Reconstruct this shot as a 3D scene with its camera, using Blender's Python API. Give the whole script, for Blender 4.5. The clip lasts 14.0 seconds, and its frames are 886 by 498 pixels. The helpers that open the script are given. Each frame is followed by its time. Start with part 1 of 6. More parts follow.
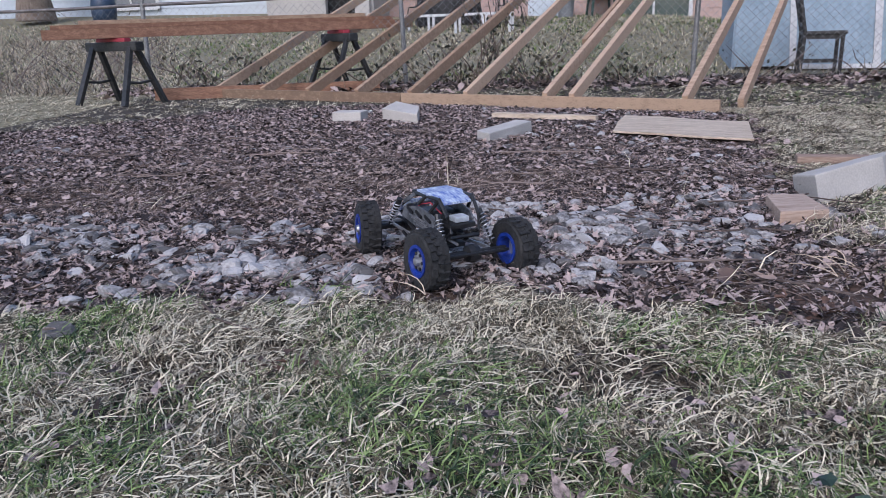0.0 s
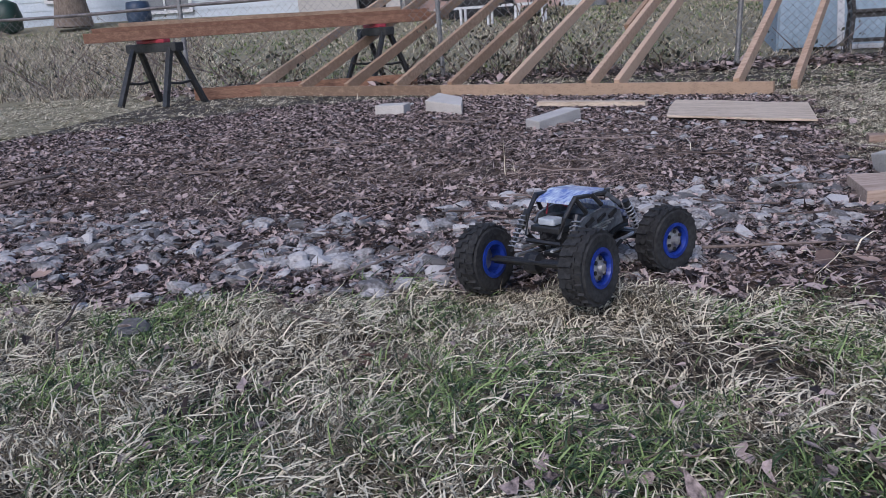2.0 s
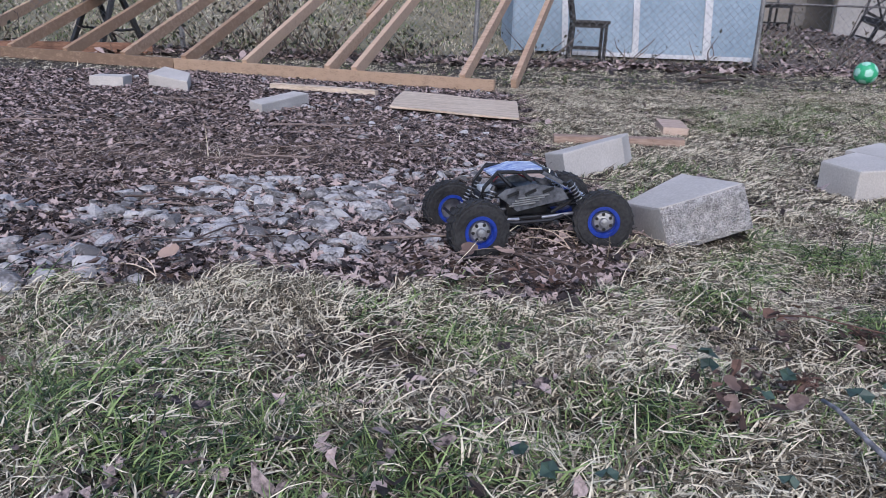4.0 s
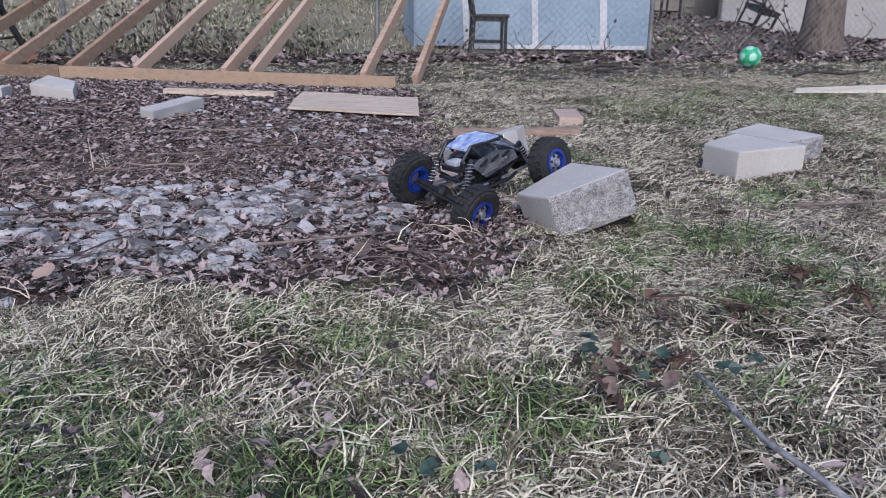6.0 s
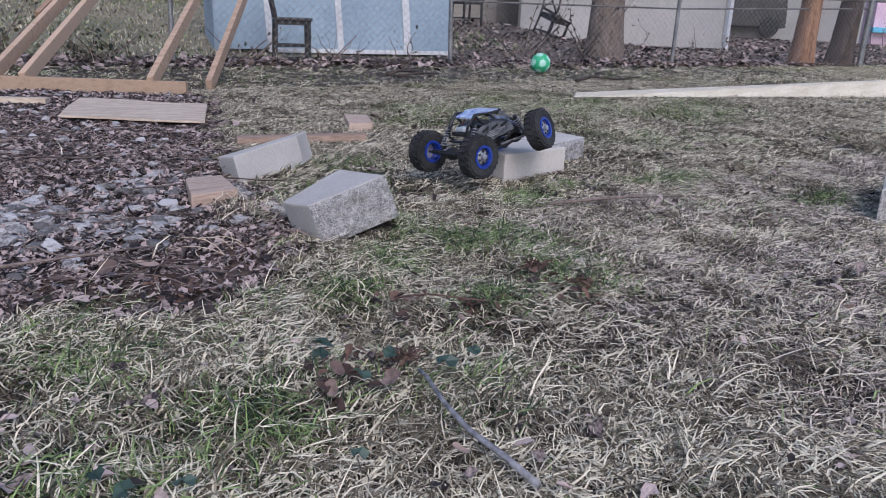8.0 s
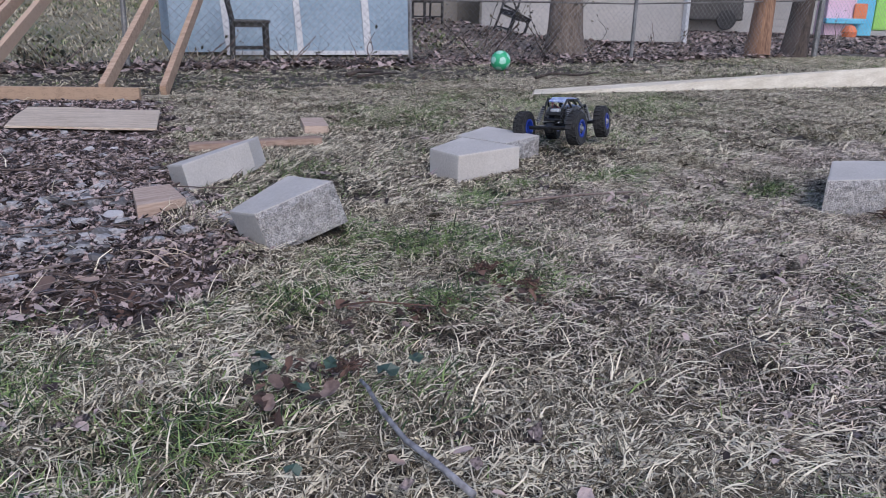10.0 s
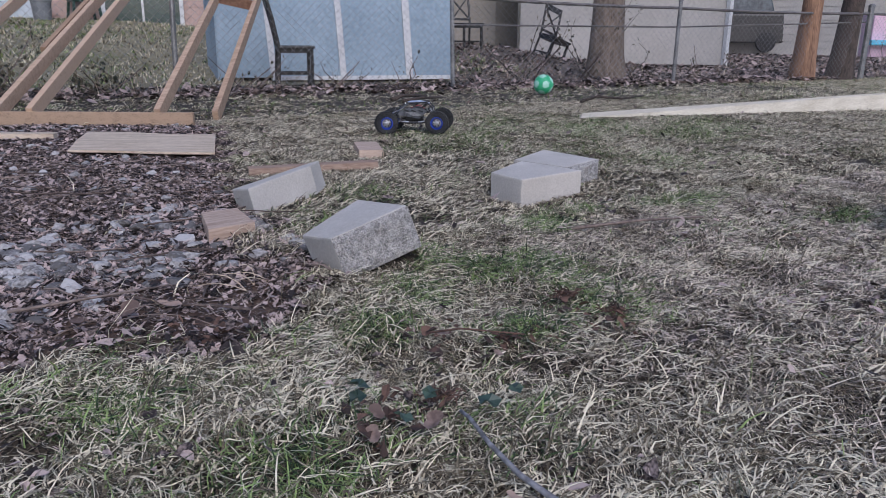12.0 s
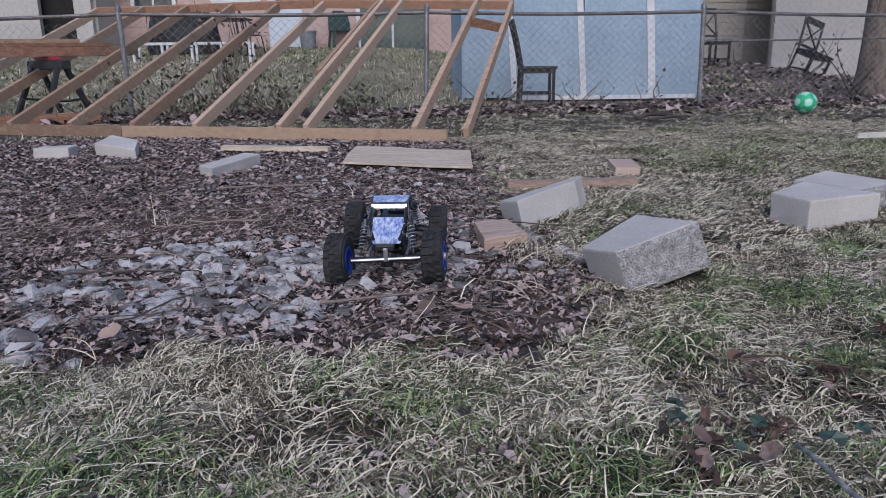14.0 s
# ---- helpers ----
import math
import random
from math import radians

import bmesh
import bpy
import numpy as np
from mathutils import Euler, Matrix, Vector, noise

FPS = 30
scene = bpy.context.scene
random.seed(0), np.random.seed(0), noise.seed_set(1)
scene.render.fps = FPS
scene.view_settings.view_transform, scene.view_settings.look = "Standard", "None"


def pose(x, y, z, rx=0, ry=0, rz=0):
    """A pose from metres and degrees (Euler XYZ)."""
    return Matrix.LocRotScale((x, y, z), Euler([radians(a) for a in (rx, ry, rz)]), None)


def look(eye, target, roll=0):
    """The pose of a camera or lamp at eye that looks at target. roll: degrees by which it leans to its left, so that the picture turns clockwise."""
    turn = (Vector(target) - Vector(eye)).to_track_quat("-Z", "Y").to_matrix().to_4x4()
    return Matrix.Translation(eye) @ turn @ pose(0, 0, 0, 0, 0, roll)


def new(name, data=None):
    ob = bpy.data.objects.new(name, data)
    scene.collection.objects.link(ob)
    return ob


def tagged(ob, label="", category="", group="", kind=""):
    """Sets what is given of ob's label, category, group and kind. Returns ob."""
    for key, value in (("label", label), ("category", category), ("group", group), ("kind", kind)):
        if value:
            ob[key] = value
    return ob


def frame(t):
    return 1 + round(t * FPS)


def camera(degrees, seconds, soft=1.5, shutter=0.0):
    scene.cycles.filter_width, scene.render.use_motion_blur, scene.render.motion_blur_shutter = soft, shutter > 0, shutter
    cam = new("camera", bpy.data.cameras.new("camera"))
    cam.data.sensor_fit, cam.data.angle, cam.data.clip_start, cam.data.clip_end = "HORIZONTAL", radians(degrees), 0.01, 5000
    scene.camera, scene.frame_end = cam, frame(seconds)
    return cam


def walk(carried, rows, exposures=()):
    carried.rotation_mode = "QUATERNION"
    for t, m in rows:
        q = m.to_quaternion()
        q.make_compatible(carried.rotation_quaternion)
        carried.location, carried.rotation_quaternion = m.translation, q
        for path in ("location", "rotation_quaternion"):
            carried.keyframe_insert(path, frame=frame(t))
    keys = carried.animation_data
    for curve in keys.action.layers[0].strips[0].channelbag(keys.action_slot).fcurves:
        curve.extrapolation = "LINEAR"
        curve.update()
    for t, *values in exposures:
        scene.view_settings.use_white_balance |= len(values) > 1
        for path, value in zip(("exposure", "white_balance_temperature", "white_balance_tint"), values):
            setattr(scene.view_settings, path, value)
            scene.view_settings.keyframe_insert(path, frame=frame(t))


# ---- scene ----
cam = camera(61.5, 14.0, 0.6)
PATH = [
    (0, (0.085, -0.094, 0.562), (0.032, 1.827, 0.008), -1.8),
    (0.5, (0.044, -0.072, 0.557), (-0.065, 1.848, 0.006), -2.6),
    (1, (-0.012, -0.038, 0.553), (-0.133, 1.882, 0.005), -3.1),
    (1.5, (-0.015, -0.025, 0.546), (-0.143, 1.895, -0.001), -3.4),
    (2, (-0.016, -0.039, 0.535), (-0.155, 1.875, -0.028), -3.7),
    (2.5, (0.023, -0.033, 0.533), (-0.075, 1.876, -0.056), -3.1),
    (3, (0.131, -0.027, 0.535), (0.326, 1.867, -0.076), 0.0),
    (3.5, (0.18, -0.044, 0.544), (0.568, 1.818, -0.073), 1.8),
    (4, (0.211, -0.056, 0.55), (0.683, 1.787, -0.066), 2.2),
    (4.2, (0.221, -0.062, 0.552), (0.732, 1.771, -0.065), 2.2),
    (6.3, (0.289, -0.073, 0.557), (1.018, 1.684, -0.062), 0.8),
    (6.5, (0.304, -0.077, 0.561), (1.087, 1.657, -0.055), 1.2),
    (7, (0.332, -0.106, 0.564), (1.24, 1.567, -0.048), 1.8),
    (7.5, (0.359, -0.134, 0.567), (1.344, 1.496, -0.042), 2.0),
    (8, (0.403, -0.168, 0.577), (1.484, 1.403, -0.026), 2.0),
    (8.2, (0.408, -0.178, 0.576), (1.511, 1.378, -0.027), 1.9),
    (10.3, (0.465, -0.192, 0.592), (1.618, 1.327, -0.01), 0.9),
    (10.5, (0.473, -0.201, 0.593), (1.639, 1.311, -0.003), 0.9),
    (11, (0.483, -0.207, 0.593), (1.697, 1.269, 0.005), 1.2),
    (11.5, (0.456, -0.175, 0.585), (1.675, 1.302, 0.007), 1.2),
    (12, (0.38, -0.102, 0.586), (1.464, 1.487, 0.038), 0.5),
    (12.5, (0.306, -0.057, 0.572), (1.167, 1.67, 0.047), -0.8),
    (13, (0.256, -0.021, 0.572), (0.935, 1.791, 0.067), -1.3),
    (13.5, (0.228, -0.012, 0.563), (0.812, 1.836, 0.068), -1.3),
    (14, (0.247, -0.013, 0.558), (0.817, 1.84, 0.066), -0.8),
]
BASE, KELVIN, TINT = 0.52, 6000, 17
LIGHTING = [(0, 0.2), (1.5, -0.02), (2.5, 0.08), (3.5, 0.27), (4.0, 0.25), (6.5, 0.24), (7.0, 0.06), (7.5, 0.08), (8.0, 0.12), (11, -0.01), (12.5, -0.1), (14, -0.11)]
walk(cam, [(t, look(eye, target, roll)) for t, eye, target, roll in PATH], [(t, BASE + e, KELVIN, TINT) for t, e in LIGHTING])

# ---- light ----
world = bpy.data.worlds.new("overcast_sky")
scene.world = world
world.use_nodes = True
wn = world.node_tree.nodes
sky = wn.new("ShaderNodeTexSky")
sky.sky_type, sky.sun_disc = "NISHITA", False
sky.sun_elevation, sky.sun_rotation = radians(38), radians(200)
sky.air_density, sky.dust_density, sky.ozone_density = 1.0, 1.5, 1.5
world.node_tree.links.new(sky.outputs[0], wn["Background"].inputs[0])
wn["Background"].inputs[1].default_value = 0.11
sun = new("sun", bpy.data.lights.new("sun", "SUN"))
sun.data.energy, sun.data.angle, sun.data.color = 0.9, radians(25), (1.0, 0.98, 0.97)
sun.matrix_world = look((-4, -10, 12), (0, 2, 0))

# ---- materials ----


def mat(name, a, b, rough=0.8, scale=8.0, fine=60.0, bump=0.3, metal=0.0, stretch=(1, 1, 1), island=0.0, rand=0.0, depth=0.01):
    """Two-tone surface: coarse stains, fine grain, relief; island / rand vary the value piece by piece."""
    m = bpy.data.materials.new(name)
    m.use_nodes = True
    n, l = m.node_tree.nodes, m.node_tree.links
    bs = n["Principled BSDF"]
    tc, mp = n.new("ShaderNodeTexCoord"), n.new("ShaderNodeMapping")
    mp.inputs["Scale"].default_value = stretch
    l.new(tc.outputs["Object"], mp.inputs[0])
    big, small = n.new("ShaderNodeTexNoise"), n.new("ShaderNodeTexNoise")
    for tex, s, d in ((big, scale, 4), (small, fine, 6)):
        tex.inputs["Scale"].default_value, tex.inputs["Detail"].default_value = s, d
        l.new(mp.outputs[0], tex.inputs["Vector"])
    mix = n.new("ShaderNodeMath")
    mix.operation = "MULTIPLY_ADD"
    mix.inputs[1].default_value = 0.55
    l.new(small.outputs[0], mix.inputs[0])
    half = n.new("ShaderNodeMath")
    half.operation = "MULTIPLY"
    half.inputs[1].default_value = 0.5
    l.new(big.outputs[0], half.inputs[0])
    l.new(half.outputs[0], mix.inputs[2])
    ramp = n.new("ShaderNodeValToRGB")
    ramp.color_ramp.elements[0].position, ramp.color_ramp.elements[1].position = 0.38, 0.68
    ramp.color_ramp.elements[0].color, ramp.color_ramp.elements[1].color = (*a, 1), (*b, 1)
    fac = mix.outputs[0]
    if island or rand:
        src = n.new("ShaderNodeNewGeometry").outputs["Random Per Island"] if island else n.new("ShaderNodeObjectInfo").outputs["Random"]
        sh = n.new("ShaderNodeMath")
        sh.operation = "MULTIPLY_ADD"
        sh.inputs[1].default_value = 0.8 * (island or rand)
        l.new(src, sh.inputs[0])
        off = n.new("ShaderNodeMath")
        off.operation = "SUBTRACT"
        off.inputs[1].default_value = 0.4 * (island or rand)
        l.new(fac, off.inputs[0])
        l.new(off.outputs[0], sh.inputs[2])
        fac = sh.outputs[0]
    l.new(fac, ramp.inputs[0])
    l.new(ramp.outputs[0], bs.inputs["Base Color"])
    bs.inputs["Roughness"].default_value, bs.inputs["Metallic"].default_value = rough, metal
    if bump:
        bp = n.new("ShaderNodeBump")
        bp.inputs["Strength"].default_value, bp.inputs["Distance"].default_value = bump, depth
        l.new(mix.outputs[0], bp.inputs["Height"])
        l.new(bp.outputs[0], bs.inputs["Normal"])
    return m


# soil colour lowered to stand for the shadowed gaps between grass blades
SOIL = mat("shaded_lawn_soil", (0.02, 0.015, 0.011), (0.085, 0.066, 0.046), 0.95, 3, 40, 0.6)
BEDSOIL = mat("bed_soil", (0.045, 0.028, 0.021), (0.17, 0.108, 0.078), 0.95, 3, 45, 0.8)
FARLAWN = mat("far_lawn", (0.14, 0.13, 0.07), (0.34, 0.29, 0.19), 0.95, 0.7, 14, 0.6)
YARD = mat("bare_yard_soil", (0.05, 0.038, 0.03), (0.20, 0.155, 0.125), 0.95, 0.9, 14, 0.6)
STRAW = mat("dry_grass", (0.12, 0.096, 0.06), (0.82, 0.735, 0.55), 0.75, 6, 30, 0, island=0.9)
# the dark end of the green also holds shade deep in the tufts
GREEN = mat("green_grass", (0.018, 0.042, 0.010), (0.26, 0.35, 0.12), 0.6, 6, 30, 0, island=0.8)
# brown thatch, darkened in colour to give the shade beneath the straw
THATCH = mat("shaded_thatch", (0.018, 0.013, 0.010), (0.24, 0.185, 0.14), 0.9, 6, 30, 0, island=0.9)
PALESTRAW = mat("trodden_straw", (0.10, 0.078, 0.062), (0.80, 0.68, 0.56), 0.75, 6, 30, 0, island=0.9)
BRUSH = mat("dry_brush", (0.05, 0.038, 0.028), (0.58, 0.48, 0.37), 0.85, 6, 30, 0, island=0.8)
LEAF = mat("dead_leaf", (0.026, 0.017, 0.015), (0.49, 0.38, 0.345), 0.7, 24, 150, 0.5, island=0.8)
TANLEAF = mat("tan_leaf", (0.13, 0.085, 0.068), (0.36, 0.255, 0.205), 0.7, 14, 90, 0.3, rand=0.6)
VINELEAF = mat("vine_leaf", (0.03, 0.035, 0.025), (0.13, 0.11, 0.07), 0.6, 14, 60, 0.2, island=0.8)
IVY = mat("ivy_leaf", (0.02, 0.04, 0.03), (0.06, 0.1, 0.075), 0.5, 14, 60, 0.2, rand=0.6)
STONE = mat("limestone", (0.13, 0.12, 0.115), (0.50, 0.475, 0.46), 0.9, 16, 110, 0.8, island=0.45, depth=0.006)
STONE_ONE = mat("limestone_loose", (0.13, 0.12, 0.115), (0.52, 0.495, 0.48), 0.9, 1.0, 5, 0.8, rand=0.5, depth=0.005)
CONC = mat("concrete_block", (0.45, 0.413, 0.37), (0.61, 0.565, 0.515), 0.9, 5, 160, 0.3, depth=0.004)
# dark end of the fine noise colours in the shade of small pits
ROUGHC = mat("split_concrete_pit_shade", (0.22, 0.208, 0.20), (0.60, 0.57, 0.54), 0.95, 60, 240, 1.0, depth=0.015)
PINE = mat("new_lumber", (0.34, 0.215, 0.135), (0.58, 0.405, 0.28), 0.7, 5, 26, 0.15, stretch=(0.6, 6, 6), rand=0.5)
CEDAR = mat("treated_lumber", (0.20, 0.098, 0.06), (0.42, 0.235, 0.15), 0.75, 5, 24, 0.2, stretch=(0.6, 6, 6), rand=0.5)
OLDWOOD = mat("weathered_board", (0.42, 0.32, 0.23), (0.74, 0.61, 0.47), 0.8, 4, 30, 0.25, stretch=(0.8, 7, 7))
# brown wood tone, darkened to include the shade on the sill plate's front
SILL = mat("sill_lumber", (0.20, 0.13, 0.085), (0.42, 0.29, 0.195), 0.75, 5, 24, 0.2, stretch=(0.6, 6, 6), rand=0.4)
GREYSTICK = mat("grey_stick", (0.12, 0.115, 0.12), (0.34, 0.33, 0.345), 0.8, 20, 80, 0.4)
OFFCUT = mat("sawn_offcut", (0.30, 0.20, 0.145), (0.56, 0.42, 0.33), 0.75, 6, 30, 0.2, stretch=(0.8, 7, 7), rand=0.4)
TEALGLASS = mat("teal_glass", (0.03, 0.055, 0.055), (0.07, 0.11, 0.11), 0.1, 2, 10, 0)
STEM = mat("dry_stem", (0.07, 0.045, 0.034), (0.50, 0.38, 0.31), 0.85, 6, 30, 0, island=0.9)
DEBRIS = mat("leaf_debris", (0.035, 0.024, 0.022), (0.55, 0.45, 0.40), 0.85, 6, 30, 0, island=0.9)
PALEWOOD = mat("pale_board", (0.48, 0.42, 0.32), (0.72, 0.66, 0.54), 0.8, 3, 30, 0.25, stretch=(0.6, 6, 6))
POLEWOOD = mat("pole_wood", (0.12, 0.062, 0.04), (0.38, 0.22, 0.135), 0.85, 3, 18, 0.6, stretch=(5, 5, 0.5))
DARKBARK = mat("dark_bark", (0.035, 0.028, 0.025), (0.12, 0.09, 0.075), 0.95, 6, 30, 1.0, stretch=(3, 3, 0.8), depth=0.03)
BARK = mat("tree_bark", (0.10, 0.075, 0.06), (0.30, 0.24, 0.19), 0.95, 6, 26, 1.0, stretch=(3, 3, 0.8), depth=0.03)
TWIG = mat("twig", (0.09, 0.065, 0.055), (0.26, 0.20, 0.17), 0.85, 20, 80, 0.3, island=0.6)
GALV = mat("galvanised_steel", (0.14, 0.14, 0.145), (0.34, 0.335, 0.33), 0.5, 6, 60, 0.2, metal=0.6)
RAIL = mat("dull_rail", (0.10, 0.09, 0.09), (0.26, 0.24, 0.23), 0.6, 6, 60, 0.2, metal=0.5)
WIRE = mat("fence_wire", (0.24, 0.24, 0.25), (0.46, 0.46, 0.46), 0.55, 6, 60, 0, metal=0.5)
BLUEWALL = mat("blue_grey_panel", (0.24, 0.325, 0.395), (0.37, 0.465, 0.54), 0.7, 1.5, 22, 0.2)
WHITE = mat("white_paint", (0.55, 0.55, 0.55), (0.74, 0.74, 0.73), 0.6, 3, 40, 0.1)
BLACKPAINT = mat("black_paint", (0.012, 0.011, 0.011), (0.05, 0.045, 0.042), 0.45, 8, 60, 0.2)
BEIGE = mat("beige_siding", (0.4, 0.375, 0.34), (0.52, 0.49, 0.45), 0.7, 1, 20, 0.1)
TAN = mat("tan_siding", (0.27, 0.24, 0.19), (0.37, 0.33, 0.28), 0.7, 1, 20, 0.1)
PINK = mat("pink_siding", (0.42, 0.29, 0.25), (0.52, 0.38, 0.33), 0.7, 1, 20, 0.1)
SKYBLUE = mat("pale_blue_siding", (0.48, 0.54, 0.58), (0.6, 0.65, 0.69), 0.6, 1, 20, 0.1)
GLASS = mat("window_glass", (0.03, 0.035, 0.04), (0.10, 0.12, 0.13), 0.08, 2, 10, 0)
ROOF = mat("roof_shingle", (0.08, 0.075, 0.07), (0.18, 0.17, 0.16), 0.9, 3, 40, 0.5)
# near-black colour for the unlit inside of a doorway
INTERIOR_SHADE = mat("painted_interior_shade", (0.006, 0.006, 0.006), (0.02, 0.018, 0.016), 0.9, 3, 20, 0)
BALLGREEN = mat("green_ball", (0.03, 0.36, 0.16), (0.06, 0.50, 0.24), 0.45, 9, 40, 0.1)
BALLPALE = mat("pale_ball_panel", (0.30, 0.62, 0.48), (0.50, 0.78, 0.64), 0.45, 9, 40, 0.1)
TYRE = mat("tyre_rubber", (0.007, 0.007, 0.008), (0.042, 0.041, 0.041), 0.85, 20, 120, 0.3)
RIMBLUE = mat("blue_rim", (0.008, 0.025, 0.19), (0.018, 0.055, 0.36), 0.35, 20, 90, 0.05)
SILVER = mat("silver_metal", (0.3, 0.3, 0.31), (0.58, 0.58, 0.6), 0.35, 20, 90, 0.1, metal=0.7)
DULLGREY = mat("grey_plastic", (0.05, 0.053, 0.06), (0.20, 0.21, 0.23), 0.4, 25, 90, 0.1)
BLACKPL = mat("black_plastic", (0.008, 0.008, 0.009), (0.03, 0.03, 0.032), 0.4, 20, 90, 0.1)
BODYBLUE = mat("blue_white_decal", (0.03, 0.09, 0.42), (0.70, 0.77, 0.83), 0.3, 45, 110, 0.0, stretch=(0.6, 1.6, 1))
WHITEPL = mat("white_plastic", (0.34, 0.37, 0.40), (0.58, 0.61, 0.64), 0.35, 20, 60, 0.0)
REDPL = mat("red_plastic", (0.26, 0.03, 0.045), (0.48, 0.06, 0.085), 0.45, 12, 60, 0.1)
SAWBLACK = mat("sawhorse_plastic", (0.012, 0.012, 0.012), (0.05, 0.05, 0.05), 0.5, 12, 60, 0.2)
GREENPL = mat("dark_green_plastic", (0.006, 0.025, 0.018), (0.015, 0.05, 0.035), 0.5, 6, 40, 0.1)
TOYBLUE = mat("toy_blue", (0.10, 0.48, 0.70), (0.18, 0.62, 0.82), 0.5, 6, 40, 0.1)
TOYPINK = mat("toy_pink", (0.72, 0.46, 0.58), (0.85, 0.62, 0.72), 0.5, 6, 40, 0.1)
TOYORANGE = mat("toy_orange", (0.70, 0.16, 0.06), (0.82, 0.26, 0.10), 0.5, 6, 40, 0.1)
TOYGREEN = mat("toy_green", (0.30, 0.66, 0.10), (0.42, 0.80, 0.18), 0.5, 6, 40, 0.1)
RUST = mat("rust_seedhead", (0.05, 0.03, 0.024), (0.15, 0.085, 0.062), 0.9, 20, 80, 0.4, island=0.6)
BARRELBLUE = mat("blue_barrel", (0.015, 0.03, 0.06), (0.04, 0.07, 0.12), 0.5, 6, 40, 0.1)
GREYPL = mat("grey_bucket", (0.14, 0.15, 0.16), (0.24, 0.25, 0.26), 0.5, 6, 40, 0.1)
LAMP = bpy.data.materials.new("light_bar_glow")
LAMP.use_nodes = True
LAMP.node_tree.nodes["Principled BSDF"].inputs["Base Color"].default_value = (0.9, 0.92, 0.88, 1)
LAMP.node_tree.nodes["Principled BSDF"].inputs["Emission Color"].default_value = (1, 1, 0.93, 1)
LAMP.node_tree.nodes["Principled BSDF"].inputs["Emission Strength"].default_value = 1.0

# ---- shape helpers ----


class Geo:
    """Vertices and faces of one mesh, gathered from simple solids."""

    def __init__(self):
        self.v, self.f = [], []

    def add(self, verts, faces, m=None):
        o = len(self.v)
        self.v += [tuple(m @ Vector(p)) if m is not None else tuple(p) for p in verts]
        self.f += [tuple(i + o for i in f) for f in faces]
        return self

    def box(self, x0, y0, z0, x1, y1, z1, m=None):
        vs = [(x, y, z) for z in (z0, z1) for y in (y0, y1) for x in (x0, x1)]
        return self.add(vs, [(0, 2, 3, 1), (4, 5, 7, 6), (0, 1, 5, 4), (2, 6, 7, 3), (0, 4, 6, 2), (1, 3, 7, 5)], m)

    def prism(self, base, z0, z1, m=None, inset=0.0):
        """Upright prism over a counter-clockwise polygon; inset draws the top in."""
        k = len(base)
        cx, cy = sum(p[0] for p in base) / k, sum(p[1] for p in base) / k
        top = [(cx + (x - cx) * (1 - inset), cy + (y - cy) * (1 - inset), z1) for x, y in base]
        fs = [tuple(range(k - 1, -1, -1)), tuple(range(k, 2 * k))]
        fs += [(i, (i + 1) % k, k + (i + 1) % k, k + i) for i in range(k)]
        return self.add([(x, y, z0) for x, y in base] + top, fs, m)

    def tube(self, pts, r, n=8, m=None):
        """A round bar along points; r: one radius or one for each point."""
        pts = [Vector(p) for p in pts]
        rs = r if isinstance(r, (list, tuple)) else [r] * len(pts)
        vs, fs = [], []
        for i, p in enumerate(pts):
            d = (pts[min(i + 1, len(pts) - 1)] - pts[max(i - 1, 0)]).normalized()
            s = d.cross(Vector((0, 0, 1)) if abs(d.z) < 0.95 else Vector((1, 0, 0))).normalized()
            w = d.cross(s)
            vs += [p + (s * math.cos(2 * math.pi * k / n) + w * math.sin(2 * math.pi * k / n)) * rs[i] for k in range(n)]
        for i in range(len(pts) - 1):
            fs += [(i * n + k, i * n + (k + 1) % n, (i + 1) * n + (k + 1) % n, (i + 1) * n + k) for k in range(n)]
        fs += [tuple(range(n - 1, -1, -1)), tuple(range((len(pts) - 1) * n, len(pts) * n))]
        return self.add(vs, fs, m)

    def lathe(self, prof, n=28, m=None, ring=False):
        """Profile of (radius, height) turned about z, closed at both ends; ring: closed upon itself."""
        vs = [(r * math.cos(2 * math.pi * k / n), r * math.sin(2 * math.pi * k / n), z) for r, z in prof for k in range(n)]
        fs = [(i * n + k, i * n + (k + 1) % n, (i + 1) * n + (k + 1) % n, (i + 1) * n + k) for i in range(len(prof) - 1) for k in range(n)]
        e = (len(prof) - 1) * n
        fs += [(e + k, e + (k + 1) % n, (k + 1) % n, k) for k in range(n)] if ring else [tuple(range(n - 1, -1, -1)), tuple(range(e, e + n))]
        return self.add(vs, fs, m)

    def beam(self, p, q, w, h, up=(0, 0, 1)):
        """A squared timber from p to q, w wide and h deep along up."""
        p, q = Vector(p), Vector(q)
        d = (q - p).normalized()
        s = d.cross(Vector(up)).normalized() * w / 2
        u = s.cross(d).normalized() * h / 2
        vs = [c + a * s + b * u for c in (p, q) for a, b in ((-1, -1), (1, -1), (1, 1), (-1, 1))]
        return self.add(vs, [(0, 1, 2, 3), (7, 6, 5, 4), (0, 4, 5, 1), (1, 5, 6, 2), (2, 6, 7, 3), (3, 7, 4, 0)])

    def mesh(self, name, material, bevel=0.0, smooth=False, rough=0.0, cuts=0):
        me = bpy.data.meshes.new(name)
        me.from_pydata(self.v, [], self.f)
        b = bmesh.new()
        b.from_mesh(me)
        bmesh.ops.recalc_face_normals(b, faces=b.faces)
        if bevel:
            es = [e for e in b.edges if len(e.link_faces) == 2 and e.calc_face_angle(0) > 0.6]
            bmesh.ops.bevel(b, geom=es, offset=bevel, segments=2, affect="EDGES", profile=0.6)
